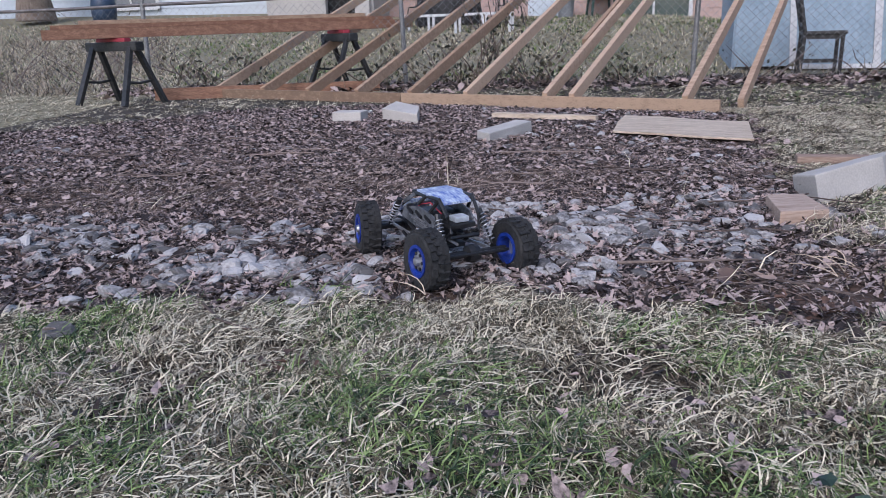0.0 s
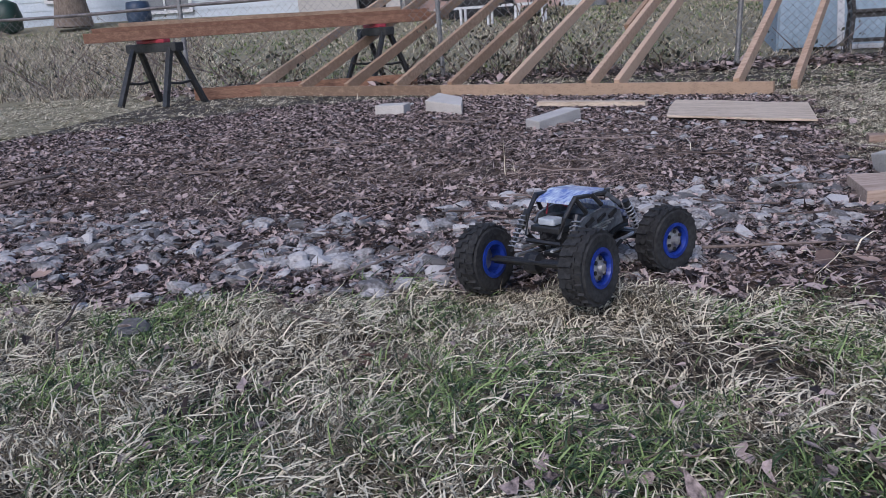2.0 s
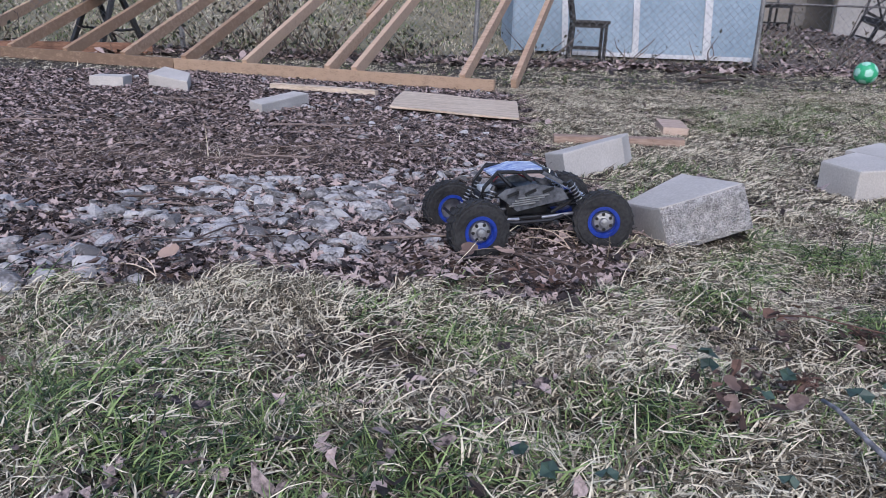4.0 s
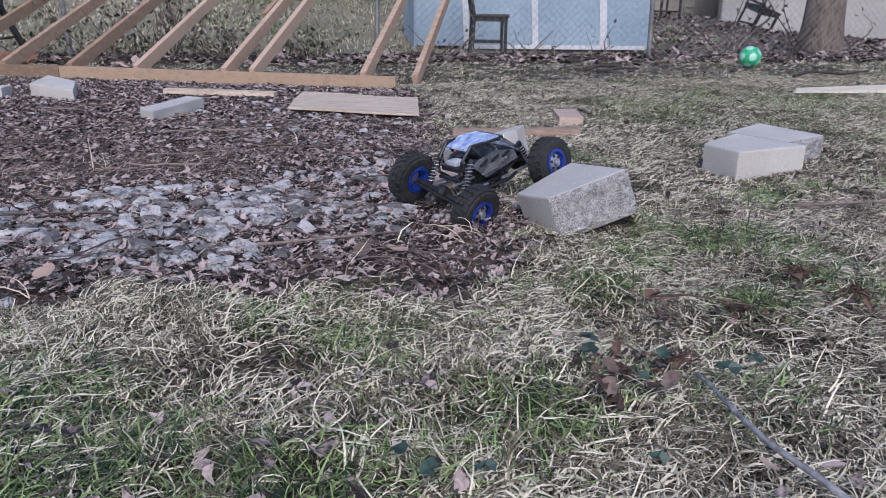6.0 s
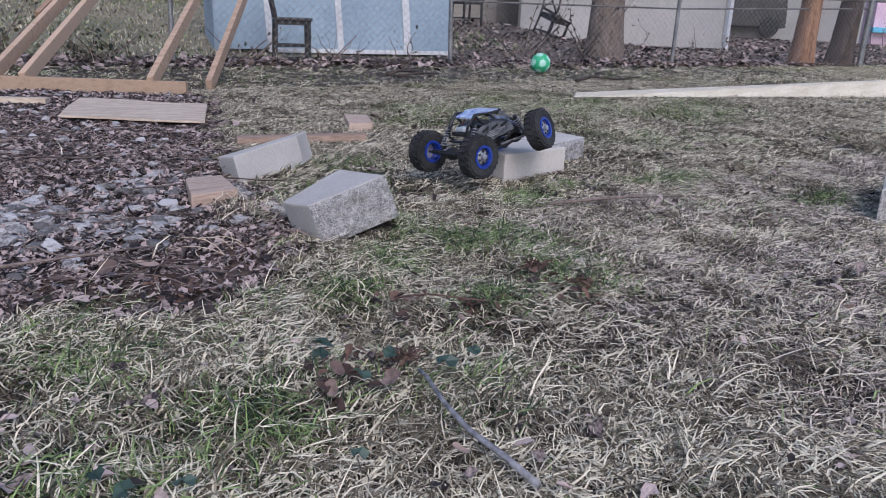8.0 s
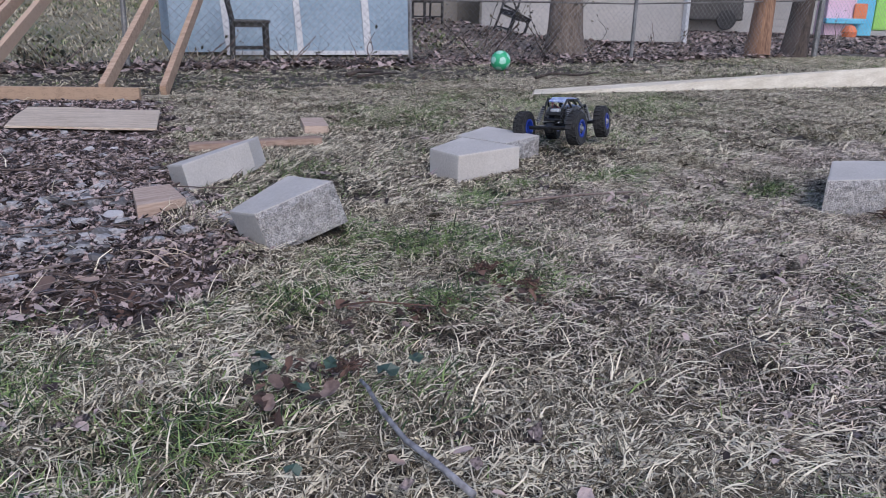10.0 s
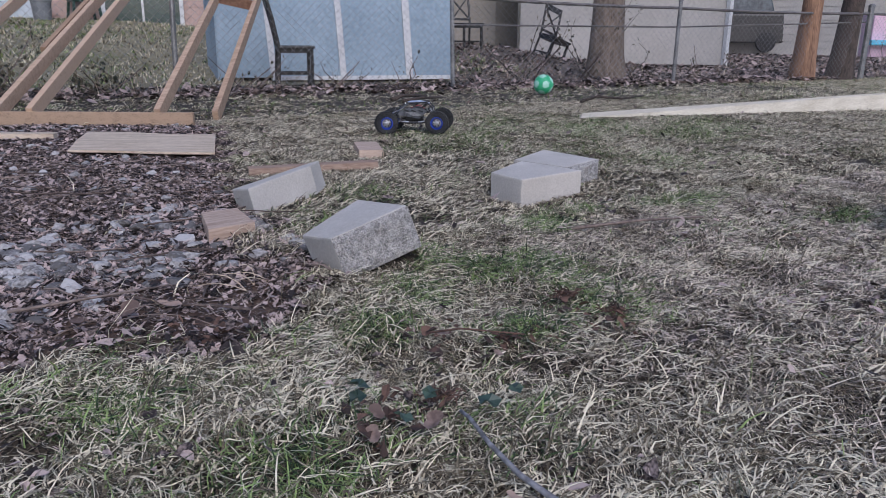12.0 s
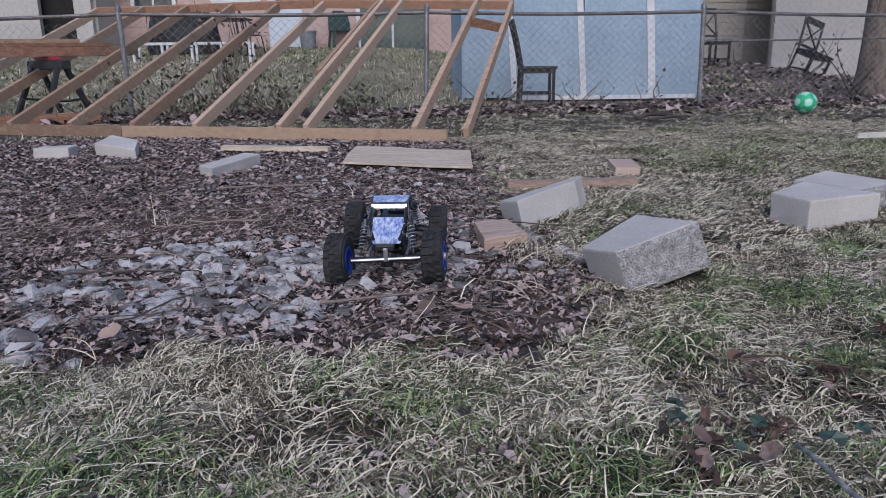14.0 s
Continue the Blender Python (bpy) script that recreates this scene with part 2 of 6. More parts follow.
        if cuts:
            bmesh.ops.subdivide_edges(b, edges=b.edges, cuts=cuts, use_grid_fill=True)
        if rough:
            for v in b.verts:
                v.co += Vector(noise.noise_vector(v.co * 35)) * rough + Vector(noise.noise_vector(v.co * 9)) * rough
        b.to_mesh(me)
        b.free()
        if smooth:
            me.shade_smooth()
        me.materials.append(material)
        return me


def part(name, geo, material, parent=None, label="", bevel=0.0, smooth=False, rough=0.0, cuts=0, at=None):
    me = geo if isinstance(geo, bpy.types.Mesh) else geo.mesh(name, material, bevel, smooth, rough, cuts)
    ob = new(name, me)
    if parent is not None:
        ob.parent = parent
    if at is not None:
        ob.matrix_basis = at
    return tagged(ob, label)


def thing(name, m, label, category, group="", kind=""):
    ob = new(name)
    ob.empty_display_size = 0.1
    ob.matrix_basis = m
    return tagged(ob, label, category, group, kind)


def stuff(name, verts, faces, material, label, category, smooth=False):
    me = bpy.data.meshes.new(name)
    me.from_pydata(verts, [], faces)
    me.materials.append(material)
    if smooth:
        me.shade_smooth()
    return tagged(new(name, me), label, category, "", "stuff")


rng = np.random.default_rng(7)

# ---- lie of the land ----
FENCE0, SLOPE = 8.2, -0.16


def fence_y(x):
    return FENCE0 + SLOPE * x


def ripple(x, y):
    return 0.5 * (np.sin(2.3 * x + 1.1 * y) * np.cos(1.7 * y - 0.6 * x) + 0.6 * np.sin(5.1 * x - 3.3 * y + 1) + 0.4 * np.sin(9.7 * x + 7.9 * y))


def grain(x, y, f, seed=0):
    """Smooth random field between 0 and 1, f cells to the metre."""
    x, y = np.asarray(x, float) * f + 31.7 * seed, np.asarray(y, float) * f - 17.3 * seed
    i, j = np.floor(x), np.floor(y)
    u, v = x - i, y - j
    u, v = u * u * (3 - 2 * u), v * v * (3 - 2 * v)

    def corner(a, b):
        q = np.sin(a * 127.1 + b * 311.7 + seed * 74.7) * 43758.5453
        return q - np.floor(q)

    low = corner(i, j) * (1 - u) + corner(i + 1, j) * u
    high = corner(i, j + 1) * (1 - u) + corner(i + 1, j + 1) * u
    return low * (1 - v) + high * v


def cloud(x, y, f, seed=0):
    """Three octaves of the field, stretched to fill 0 to 1."""
    c = (grain(x, y, f, seed) + 0.55 * grain(x, y, 2.1 * f, seed + 1) + 0.3 * grain(x, y, 4.3 * f, seed + 2)) / 1.85
    return np.clip((c - 0.5) * 1.7 + 0.5, 0, 1)


def height(x, y):
    """Nearly level yard; beyond the fence the neighbours' lawn climbs."""
    s = np.maximum(y - fence_y(x) - 0.8, 0)
    left = 1 / (1 + np.exp((x - 7.0) * 1.3))
    climb = (0.078 + 0.0035 * np.clip(-x, 0, 12)) * np.minimum(s, 16) * left + 0.012 * np.minimum(s, 16)
    mound = 0.36 * np.exp(-((x - 8.6) ** 2 + (y - 11.2) ** 2) / 4.0)
    prop = 0.05 * np.exp(-((x - 1.36) ** 2 + (y - 1.52) ** 2) / 0.010)
    lumps = 0.03 * (cloud(x, y, 5.0, 3) - 0.5) * (np.asarray(y) < 1.9) * (np.asarray(x) > -2.5) * ~in_bed(x, y, 0.0)
    return 0.006 * ripple(x, y) + climb + mound + lumps + prop


BED = [(-3.4, 1.7), (-0.96, 1.46), (-0.73, 1.4), (-0.5, 1.43), (-0.26, 1.42), (0.01, 1.49), (0.24, 1.4), (0.42, 1.40), (0.58, 1.34), (0.7, 1.2), (0.88, 1.2),
       (1.1, 1.46), (1.27, 1.75), (1.2, 2.3), (1.37, 2.95), (1.5, 3.4), (1.8, 4.3), (1.9, 4.9), (-0.3, 6.2), (-1.75, 6.1), (-2.43, 5.3), (-3.2, 4.7)]


def in_bed(x, y, soft=0.05):
    """1 inside the leaf-strewn bed, 0 on the lawn, with a ragged edge."""
    x = np.asarray(x, float) + soft * np.sin(17 * np.asarray(y)) + 0.6 * soft * np.sin(41 * np.asarray(y) + 1)
    y = np.asarray(y, float) + soft * np.sin(15 * x + 2) + 0.6 * soft * np.sin(37 * x)
    inside = np.zeros(x.shape, bool)
    for (x0, y0), (x1, y1) in zip(BED, BED[1:] + BED[:1]):
        if y0 != y1:
            inside ^= ((y0 > y) != (y1 > y)) & (x < (x1 - x0) * (y - y0) / (y1 - y0) + x0)
    return inside


def axis(*steps):
    out = []
    for a, b, s in steps:
        out += list(np.arange(a, b - s * 0.5, s))
    return np.array(out + [steps[-1][1]])


GX = axis((-300, -60, 40), (-60, -12, 4), (-12, -4, 0.5), (-4, 4, 0.06), (4, 16, 0.4), (16, 60, 4), (60, 300, 40))
GY = axis((-120, -10, 20), (-10, -1, 1), (-1, 6.4, 0.06), (6.4, 12, 0.3), (12, 40, 2), (40, 400, 40))


def ground():
    X, Y = np.meshgrid(GX, GY)
    Z = height(X, Y)
    nx, ny = len(GX), len(GY)
    verts = np.stack([X.ravel(), Y.ravel(), Z.ravel()], 1).tolist()
    idx = np.arange(nx * ny).reshape(ny, nx)
    faces = np.stack([idx[:-1, :-1], idx[:-1, 1:], idx[1:, 1:], idx[1:, :-1]], -1).reshape(-1, 4)
    me = bpy.data.meshes.new("ground")
    me.from_pydata(verts, [], faces.tolist())
    for m in (SOIL, BEDSOIL, FARLAWN, YARD):
        me.materials.append(m)
    cx, cy = verts_mean(X), verts_mean(Y)
    slot = np.where(in_bed(cx, cy), 1, np.where((cy > fence_y(cx) + 1.0) | (cy < 0.06) | (cx < -3.3) | (cx > 9.5) | (cy < 1.7) & ((cx < -1.7) | (cx > 4.3)), 2, 0)).ravel().astype(np.int32)
    slot[((cx > 6.4) & (cy > fence_y(cx) + 0.2) | (cx > 13.5) & (cy > 2)).ravel()] = 3
    me.polygons.foreach_set("material_index", slot)
    me.shade_smooth()
    tagged(new("ground", me), "winter lawn with a bare leaf-strewn bed", "ground", "", "structure")


def verts_mean(A):
    return (A[:-1, :-1] + A[:-1, 1:] + A[1:, 1:] + A[1:, :-1]) / 4


ground()


FOOT = []


def clear(x, y, pad=0.0):
    """False where a block or board lies."""
    ok = np.ones(np.shape(x), bool)
    for poly in FOOT:
        inside = np.zeros(np.shape(x), bool)
        for (x0, y0), (x1, y1) in zip(poly, poly[1:] + poly[:1]):
            if y0 != y1:
                inside ^= ((y0 > y) != (y1 > y)) & (x < (x1 - x0) * (y - y0) / (y1 - y0) + x0)
        ok &= ~inside
    return ok


# ---- fence ----
def fence():
    d = Vector((1, SLOPE, 0)).normalized()
    f = thing("chain_link_fence", pose(0, 0, 0), "sagging galvanised chain-link fence along the yard's edge", "fence", "", "")
    posts = [-12.6, -9.5, -6.5, -3.53, -0.49, 2.48, 5.56, 8.87, 12.62, 15.9, 19.2]
    tops = {}
    for x in posts:
        y, thick = fence_y(x), 0.045 if x == 12.62 else 0.026
        z = float(height(np.array(x), np.array(y)))
        lean = 0.03 * math.sin(x * 3.1)
        part("fence_post", Geo().tube([(x, y, z - 0.1), (x + lean, y, z + 1.08)], thick, 10).lathe([(thick + 0.006, 0), (thick + 0.006, 0.03), (thick * 0.6, 0.055), (0.004, 0.06)], 10, pose(x + lean, y, z + 1.07)), GALV, f, smooth=False)
        tops[x] = (x + lean, y, z + 1.04 - (0.06 if x > 8 else 0) - 0.05 * (x < -3))
    for a, b in zip(posts, posts[1:]):
        p, q = Vector(tops[a]), Vector(tops[b])
        sag = [p.lerp(q, k / 6) - Vector((0, 0, 0.02 * math.sin(math.pi * k / 6))) for k in range(7)]
        part("top_rail", Geo().tube(sag, 0.019, 8), RAIL, f, "dull dark steel rail")
        g = Geo()
        L, H, step = (q - p).length, 1.0, 0.085
        k = -int(H / step) - 1
        while k * step < L:
            for sgn in (1, -1):
                s0, s1 = k * step, k * step + H
                z0, z1 = (0.03, 1.0) if sgn > 0 else (1.0, 0.03)
                c0, c1 = max(s0, 0), min(s1, L)
                if c1 - c0 > 0.02:
                    za, zb = z0 + (z1 - z0) * (c0 - s0) / H, z0 + (z1 - z0) * (c1 - s0) / H
                    a0, b0 = p.lerp(q, c0 / L), p.lerp(q, c1 / L)
                    base = p.z - 1.04
                    wob = 0.006 * math.sin(k * 1.7)
                    g.tube([(a0.x, a0.y - 0.02 + wob, base + za), (b0.x, b0.y - 0.02 - wob, base + zb)], 0.0019, 3)
            k += 1
        part("chain_link_mesh", g, WIRE, f, "woven wire diamonds")
    part("tension_wire", Geo().tube([(5.56, fence_y(5.56) + 0.03, 0.72), (8.87, fence_y(8.87) + 0.03, 0.74), (12.6, fence_y(12.6) + 0.03, 0.86)], 0.012, 6), RAIL, f)


fence()


# ---- leaning stud wall ----
def stud_wall():
    u = Vector((0.8386, -0.5447, 0)).normalized()
    d = Vector((0.450, 0.824, 0.345)).normalized()
    nrm = u.cross(d).normalized()
    p0 = Vector((1.82, 4.96, 0.045))
    w = thing("stud_wall_frame", pose(0, 0, 0), "raw pine stud wall frame leaning back on the fence", "wall frame")
    part("bottom_plate", Geo().beam(p0 - u * 5.10, p0 - u * 2.66, 0.04, 0.09), SILL, w, "brown sill plate, coloured darker for its shaded front", bevel=0.003)
    part("bottom_plate", Geo().beam(p0 - u * 2.655, p0, 0.04, 0.09), SILL, w, "brown sill plate, coloured darker for its shaded front", bevel=0.003)
    foot = [5.03, 4.36, 3.75, 3.15, 2.56, 2.0, 1.29, 1.07, 0.235]
    top = {}
    back = Vector((0.545, 0.839, 0)) * 0.02 + Vector((0, 0, 0.035))
    for s in foot:
        b = p0 - u * s + back
        L = 3.17 + 0.03 * math.sin(s * 9)
        top[s] = b + d * L
        part("stud", Geo().beam(b - d * 0.03, top[s], 0.042, 0.092, nrm), PINE, w, bevel=0.003)
    b = Vector((2.06, 5.235, 0.04))
    L10 = b + d * 3.12
    part("stud", Geo().beam(b - d * 0.04, L10, 0.042, 0.092, nrm), PINE, w, bevel=0.003)
    part("nailer", Geo().beam(p0 - u * 1.345 + back + d * 1.05, p0 - u * 1.345 + back + d * 3.1, 0.042, 0.09, nrm), PINE, w, bevel=0.003)
    tp = top[0.235]
    part("top_plate", Geo().beam(L10 + d * 0.02 + u * 0.02, tp - u * 1.9 + d * 0.02, 0.04, 0.09, nrm), CEDAR, w, "redder pine plate", bevel=0.003)
    part("top_plate", Geo().beam(tp - u * 1.905 + d * 0.02, tp - u * 4.85 + d * 0.02, 0.04, 0.09, nrm), CEDAR, w, "redder pine plate", bevel=0.003)
    m = p0 - u * 0.235 + back + d * 2.42
    part("blocking", Geo().beam(m + u * 0.025, b + d * 2.38 - u * 0.025, 0.04, 0.09, nrm), CEDAR, w, "short red-brown block", bevel=0.003)


stud_wall()


# ---- sawhorses and lumber ----
def sawhorse(m):
    s = thing("sawhorse", m, "black folding plastic sawhorse with a red top bar", "sawhorse", "sawhorses under the lumber")
    part("top_bar", Geo().box(-0.2, -0.04, 0.585, 0.2, 0.04, 0.62), REDPL, s, "scuffed red top", bevel=0.008)
    part("cross_beam", Geo().box(-0.36, -0.05, 0.50, 0.36, 0.05, 0.584), SAWBLACK, s, bevel=0.01)
    for sx in (-1, 1):
        for sy in (-1, 1):
            part("leg", Geo().beam((sx * 0.26, sy * 0.03, 0.54), (sx * 0.33, sy * 0.24, 0.0), 0.06, 0.04, (0, 1, 0)), SAWBLACK, s, bevel=0.006)
        part("spreader", Geo().tube([(sx * 0.30, -0.155, 0.22), (sx * 0.29, 0, 0.205), (sx * 0.30, 0.155, 0.22)], 0.013, 6), SAWBLACK, s)
    return s


H1, H2 = Vector((-3.2, 7.22, 0)), Vector((-1.2, 8.25, 0.02))
turn = math.degrees(math.atan2(H2.y - H1.y, H2.x - H1.x))
sawhorse(pose(*H1, 0, 0, turn + 125))
sawhorse(pose(*H2, 0, 0, turn + 97))
along = (H2 - H1).normalized()
side = Vector((-along.y, along.x, 0))
STACK = [(-0.10, 0.60, 0.62, 0.62, 0.089, 0.038, CEDAR), (-0.05, 0.50, 0.80, 0.62, 0.089, 0.038, SILL), (0.0, 0.42, 0.75, 0.62, 0.089, 0.038, CEDAR), (0.06, 0.55, 0.9, 0.62, 0.089, 0.038, PINE),
         (-0.04, 0.52, 0.60, 0.710, 0.038, 0.14, CEDAR), (0.0, 0.28, 0.3, 0.749, 0.036, 0.12, SILL)]
for off, ext0, ext1, z, tall, thick, wood in STACK:
    c = Vector((0, 0, z + tall / 2 + 0.001))
    ob = part("lumber_board", Geo().beam(H1 + side * off - along * ext0 + c, H2 + side * off + along * ext1 + c, thick, tall), wood, None, bevel=0.003)
    tagged(ob, "red-brown lumber board stacked across the sawhorses", "lumber", "boards on the sawhorses")
ob = part("edging_timber", Geo().beam((-3.0, 7.55, 0.06), (-0.75, 7.92, 0.06), 0.04, 0.12), CEDAR, None, bevel=0.005)
tagged(ob, "weathered brown edging timber lying on the ground", "timber")

# ---- blocks and offcuts in the yard ----


def block(name, poly, h, label, tilt=(0, 0), front=None, group="concrete blocks", z=0.0):
    """A retaining-wall block over its footprint; front: the index of the split-face side."""
    FOOT.append(poly)
    cx, cy = sum(p[0] for p in poly) / len(poly), sum(p[1] for p in poly) / len(poly)
    b = thing(name, pose(cx, cy, z, tilt[0], tilt[1], 0), label, "concrete block", group)
    loc = [(x - cx, y - cy) for x, y in poly]
    part("body", Geo().prism(loc, -0.012, h), CONC, b, bevel=0.006, rough=0.0016, cuts=2)
    for i in front or ():
        (x0, y0), (x1, y1) = loc[i], loc[(i + 1) % len(loc)]
        n = Vector((y1 - y0, x0 - x1, 0)).normalized()
        g = Geo()
        nu, nv = 22, 8
        vs = []
        for j in range(nv + 1):
            for k in range(nu + 1):
                a, c = k / nu, j / nv
                edge = min(a, 1 - a, c, 1 - c)
                p = Vector((x0 + (x1 - x0) * a, y0 + (y1 - y0) * a, -0.012 + (h + 0.010) * c))
                vs.append(p + n * (0.001 + (0.010 * min(1, edge * 8)) * (0.75 + 0.9 * noise.noise(p * 40 + Vector((cx, cy, 0)) * 5))))
        g.add(vs, [(j * (nu + 1) + k, j * (nu + 1) + k + 1, (j + 1) * (nu + 1) + k + 1, (j + 1) * (nu + 1) + k) for j in range(nv) for k in range(nu)])
        part("split_face", g, ROUGHC, b, "rough split concrete face with pit shade in its colour")
    return b


block("retaining_block", [(1.160, 1.657), (1.167, 1.474), (1.380, 1.450), (1.394, 1.771)], 0.103, "pale concrete retaining block tilted in the grass edge", (-9.4, -16.7), (1,), z=0.028)
block("retaining_block", [(1.230, 2.423), (1.236, 2.258), (1.545, 2.451), (1.650, 2.608)], 0.100, "pale concrete wedge block tilted beside the leaf bed", (-10.6, -10.7), (), z=0.0)
block("retaining_block", [(2.09, 2.09), (2.09, 1.91), (2.42, 1.945), (2.36, 2.235)], 0.098, "pale concrete block in the lawn against another block", (0, 0), ())
block("retaining_block", [(2.40, 2.33), (2.46, 2.07), (2.72, 2.15), (2.70, 2.48)], 0.088, "rough grey concrete block behind the paler one", (0, 0), (1, 2))
block("retaining_block", [(2.73, 0.90), (3.11, 0.71), (3.35, 0.90), (3.08, 1.06)], 0.118, "grey concrete block with a split face in the lawn", (0, 0), (0,))
block("retaining_block", [(0.178, 3.99), (0.24, 3.82), (0.50, 4.22), (0.42, 4.34)], 0.062, "pale concrete wedge block among dead leaves", (0, -3), ())
block("retaining_block", [(-0.44, 5.02), (-0.19, 4.80), (-0.19, 5.06), (-0.36, 5.25)], 0.085, "pale grey concrete block near the wall frame", (7, 0), (), z=0.01)
block("retaining_block", [(-0.78, 5.0), (-0.58, 4.96), (-0.55, 5.12), (-0.75, 5.16)], 0.075, "small pale concrete block near the wall frame", (0, 0), ())


def timber(name, poly, z0, z1, material, label, category="offcut", tilt=(0, 0), rough=0.0):
    FOOT.append(poly)
    cx, cy = sum(p[0] for p in poly) / len(poly), sum(p[1] for p in poly) / len(poly)
    a = math.atan2(poly[1][1] - poly[0][1], poly[1][0] - poly[0][0])
    c, s = math.cos(-a), math.sin(-a)
    loc = [((x - cx) * c - (y - cy) * s, (x - cx) * s + (y - cy) * c) for x, y in poly]
    ob = part(name, Geo().prism(loc, z0, z1), material, None, bevel=0.003, rough=rough)
    ob.matrix_basis = pose(cx, cy, 0, tilt[0], tilt[1], math.degrees(a))
    return tagged(ob, label, category)


timber("wood_offcut", [(0.985, 1.975), (1.130, 1.990), (1.150, 2.205), (1.033, 2.200)], -0.012, 0.052, OFFCUT, "red-brown timber offcut at the bed's edge")
timber("wood_offcut", [(2.10, 3.16), (2.21, 3.11), (2.33, 3.40), (2.22, 3.45)], -0.01, 0.045, OFFCUT, "short brown timber offcut in the grass")
timber("wood_strip", [(1.47, 2.98), (2.04, 2.86), (2.06, 2.92), (1.49, 3.045)], -0.01, 0.035, OFFCUT, "brown timber strip lying in the grass")
timber("plank", [(0.905, 3.93), (1.10, 3.80), (1.29, 3.63), (1.49, 3.50), (1.59, 3.80), (1.69, 4.11), (1.50, 4.25), (1.31, 4.45), (1.11, 4.60), (1.00, 4.28)], 0.030, 0.042, OLDWOOD, "weathered tan plywood piece lying flat on the leaves", "plank", (0.6, 0), 0.002)
timber("wood_strip", [(0.30, 4.96), (0.93, 4.60), (0.96, 4.66), (0.34, 5.03)], 0.015, 0.045, OLDWOOD, "thin tan board lying on the leaves", "board")
FOOT.append([(4.40, 3.97), (8.4, 2.86), (8.5, 3.0), (4.50, 4.06)])
ob = part("long_board", Geo().add([(4.40, 3.97, 0.012), (8.60, 2.82, 0.0), (8.72, 2.90, 0.19), (4.50, 4.06, 0.035), (4.40, 4.0, -0.01), (8.62, 2.85, -0.01), (8.74, 2.93, 0.18), (4.50, 4.09, 0.01)],
                                  [(0, 1, 2, 3), (7, 6, 5, 4), (0, 4, 5, 1), (1, 5, 6, 2), (2, 6, 7, 3), (3, 7, 4, 0)]), PALEWOOD, None)
tagged(ob, "long pale twisted board lying across the lawn", "board")


def stick(name, pts, r, material, label):
    ob = part(name, Geo().tube(pts, [r * (1 - 0.45 * i / (len(pts) - 1)) for i in range(len(pts))], 7), material, None, smooth=True)
    return tagged(ob, label, "stick")


stick("fallen_stick", [(0.947, 0.40, 0.035), (0.945, 0.47, 0.04), (0.943, 0.54, 0.04), (0.955, 0.62, 0.042), (0.978, 0.70, 0.04), (0.99, 0.74, 0.03)], 0.005, GREYSTICK, "bare grey fallen stick in the grass")
stick("fallen_stick", [(-2.2, 2.62, 0.03), (-2.0, 2.70, 0.045), (-1.87, 2.80, 0.06), (-1.84, 2.98, 0.05), (-1.92, 3.15, 0.03)], 0.009, TWIG, "crooked brown stick lying on the leaf bed")
stick("fallen_stick", [(1.10, 0.99, 0.05), (1.15, 0.965, 0.055), (1.20, 0.93, 0.05), (1.25, 0.895, 0.045)], 0.0022, RUST, "red-brown broken stem in the grass")
stick("fallen_stick", [(0.45, 1.60, 0.03), (0.62, 1.585, 0.035), (0.78, 1.60, 0.03)], 0.004, TWIG, "thin brown twig lying on dead leaves")
stick("fallen_stick", [(1.95, 1.52, 0.02), (2.2, 1.45, 0.03), (2.45, 1.40, 0.02)], 0.006, TWIG, "thin brown stick in the grass")
stick("fallen_stick", [(3.9, 5.9, 0.03), (4.1, 6.05, 0.05), (4.4, 6.1, 0.03)], 0.022, DARKBARK, "dark broken branch on the lawn")
stick("fallen_stick", [(3.95, 5.8, 0.02), (4.25, 5.95, 0.03), (4.5, 5.98, 0.02)], 0.016, DARKBARK, "dark broken branch on the lawn")
stick("fallen_stick", [(5.3, 4.9, 0.03), (5.55, 4.95, 0.06), (5.8, 4.85, 0.04), (6.2, 4.95, 0.05)], 0.014, DARKBARK, "crooked dark branch on the lawn")


# ---- ball ----
def ball():
    g = bmesh.new()
    bmesh.ops.create_icosphere(g, subdivisions=4, radius=0.105)
    me = bpy.data.meshes.new("football")
    t = (1 + 5 ** 0.5) / 2
    dirs = [Vector(v).normalized() for a in (-1, 1) for b in (-t, t) for v in ((0, a, b), (a, b, 0), (b, 0, a))]
    for f in g.faces:
        c = f.calc_center_median().normalized()
        f.material_index = 1 if max(c.dot(d) for d in dirs) > 0.935 else 0
        f.smooth = True
    for v in g.verts:
        near = sorted((v.co.normalized().dot(d) for d in dirs), reverse=True)
        if 0.925 < near[0] < 0.948 or (near[0] < 0.93 and near[0] - near[1] < 0.02):
            v.co *= 0.985
    g.to_mesh(me)
    g.free()
    me.materials.append(BALLGREEN)
    me.materials.append(BALLPALE)
    ob = new("football", me)
    ob.matrix_basis = pose(5.82, 6.0, 0.108, 20, 35, 10)
    tagged(ob, "green football with pale panels resting on the lawn", "ball")


ball()


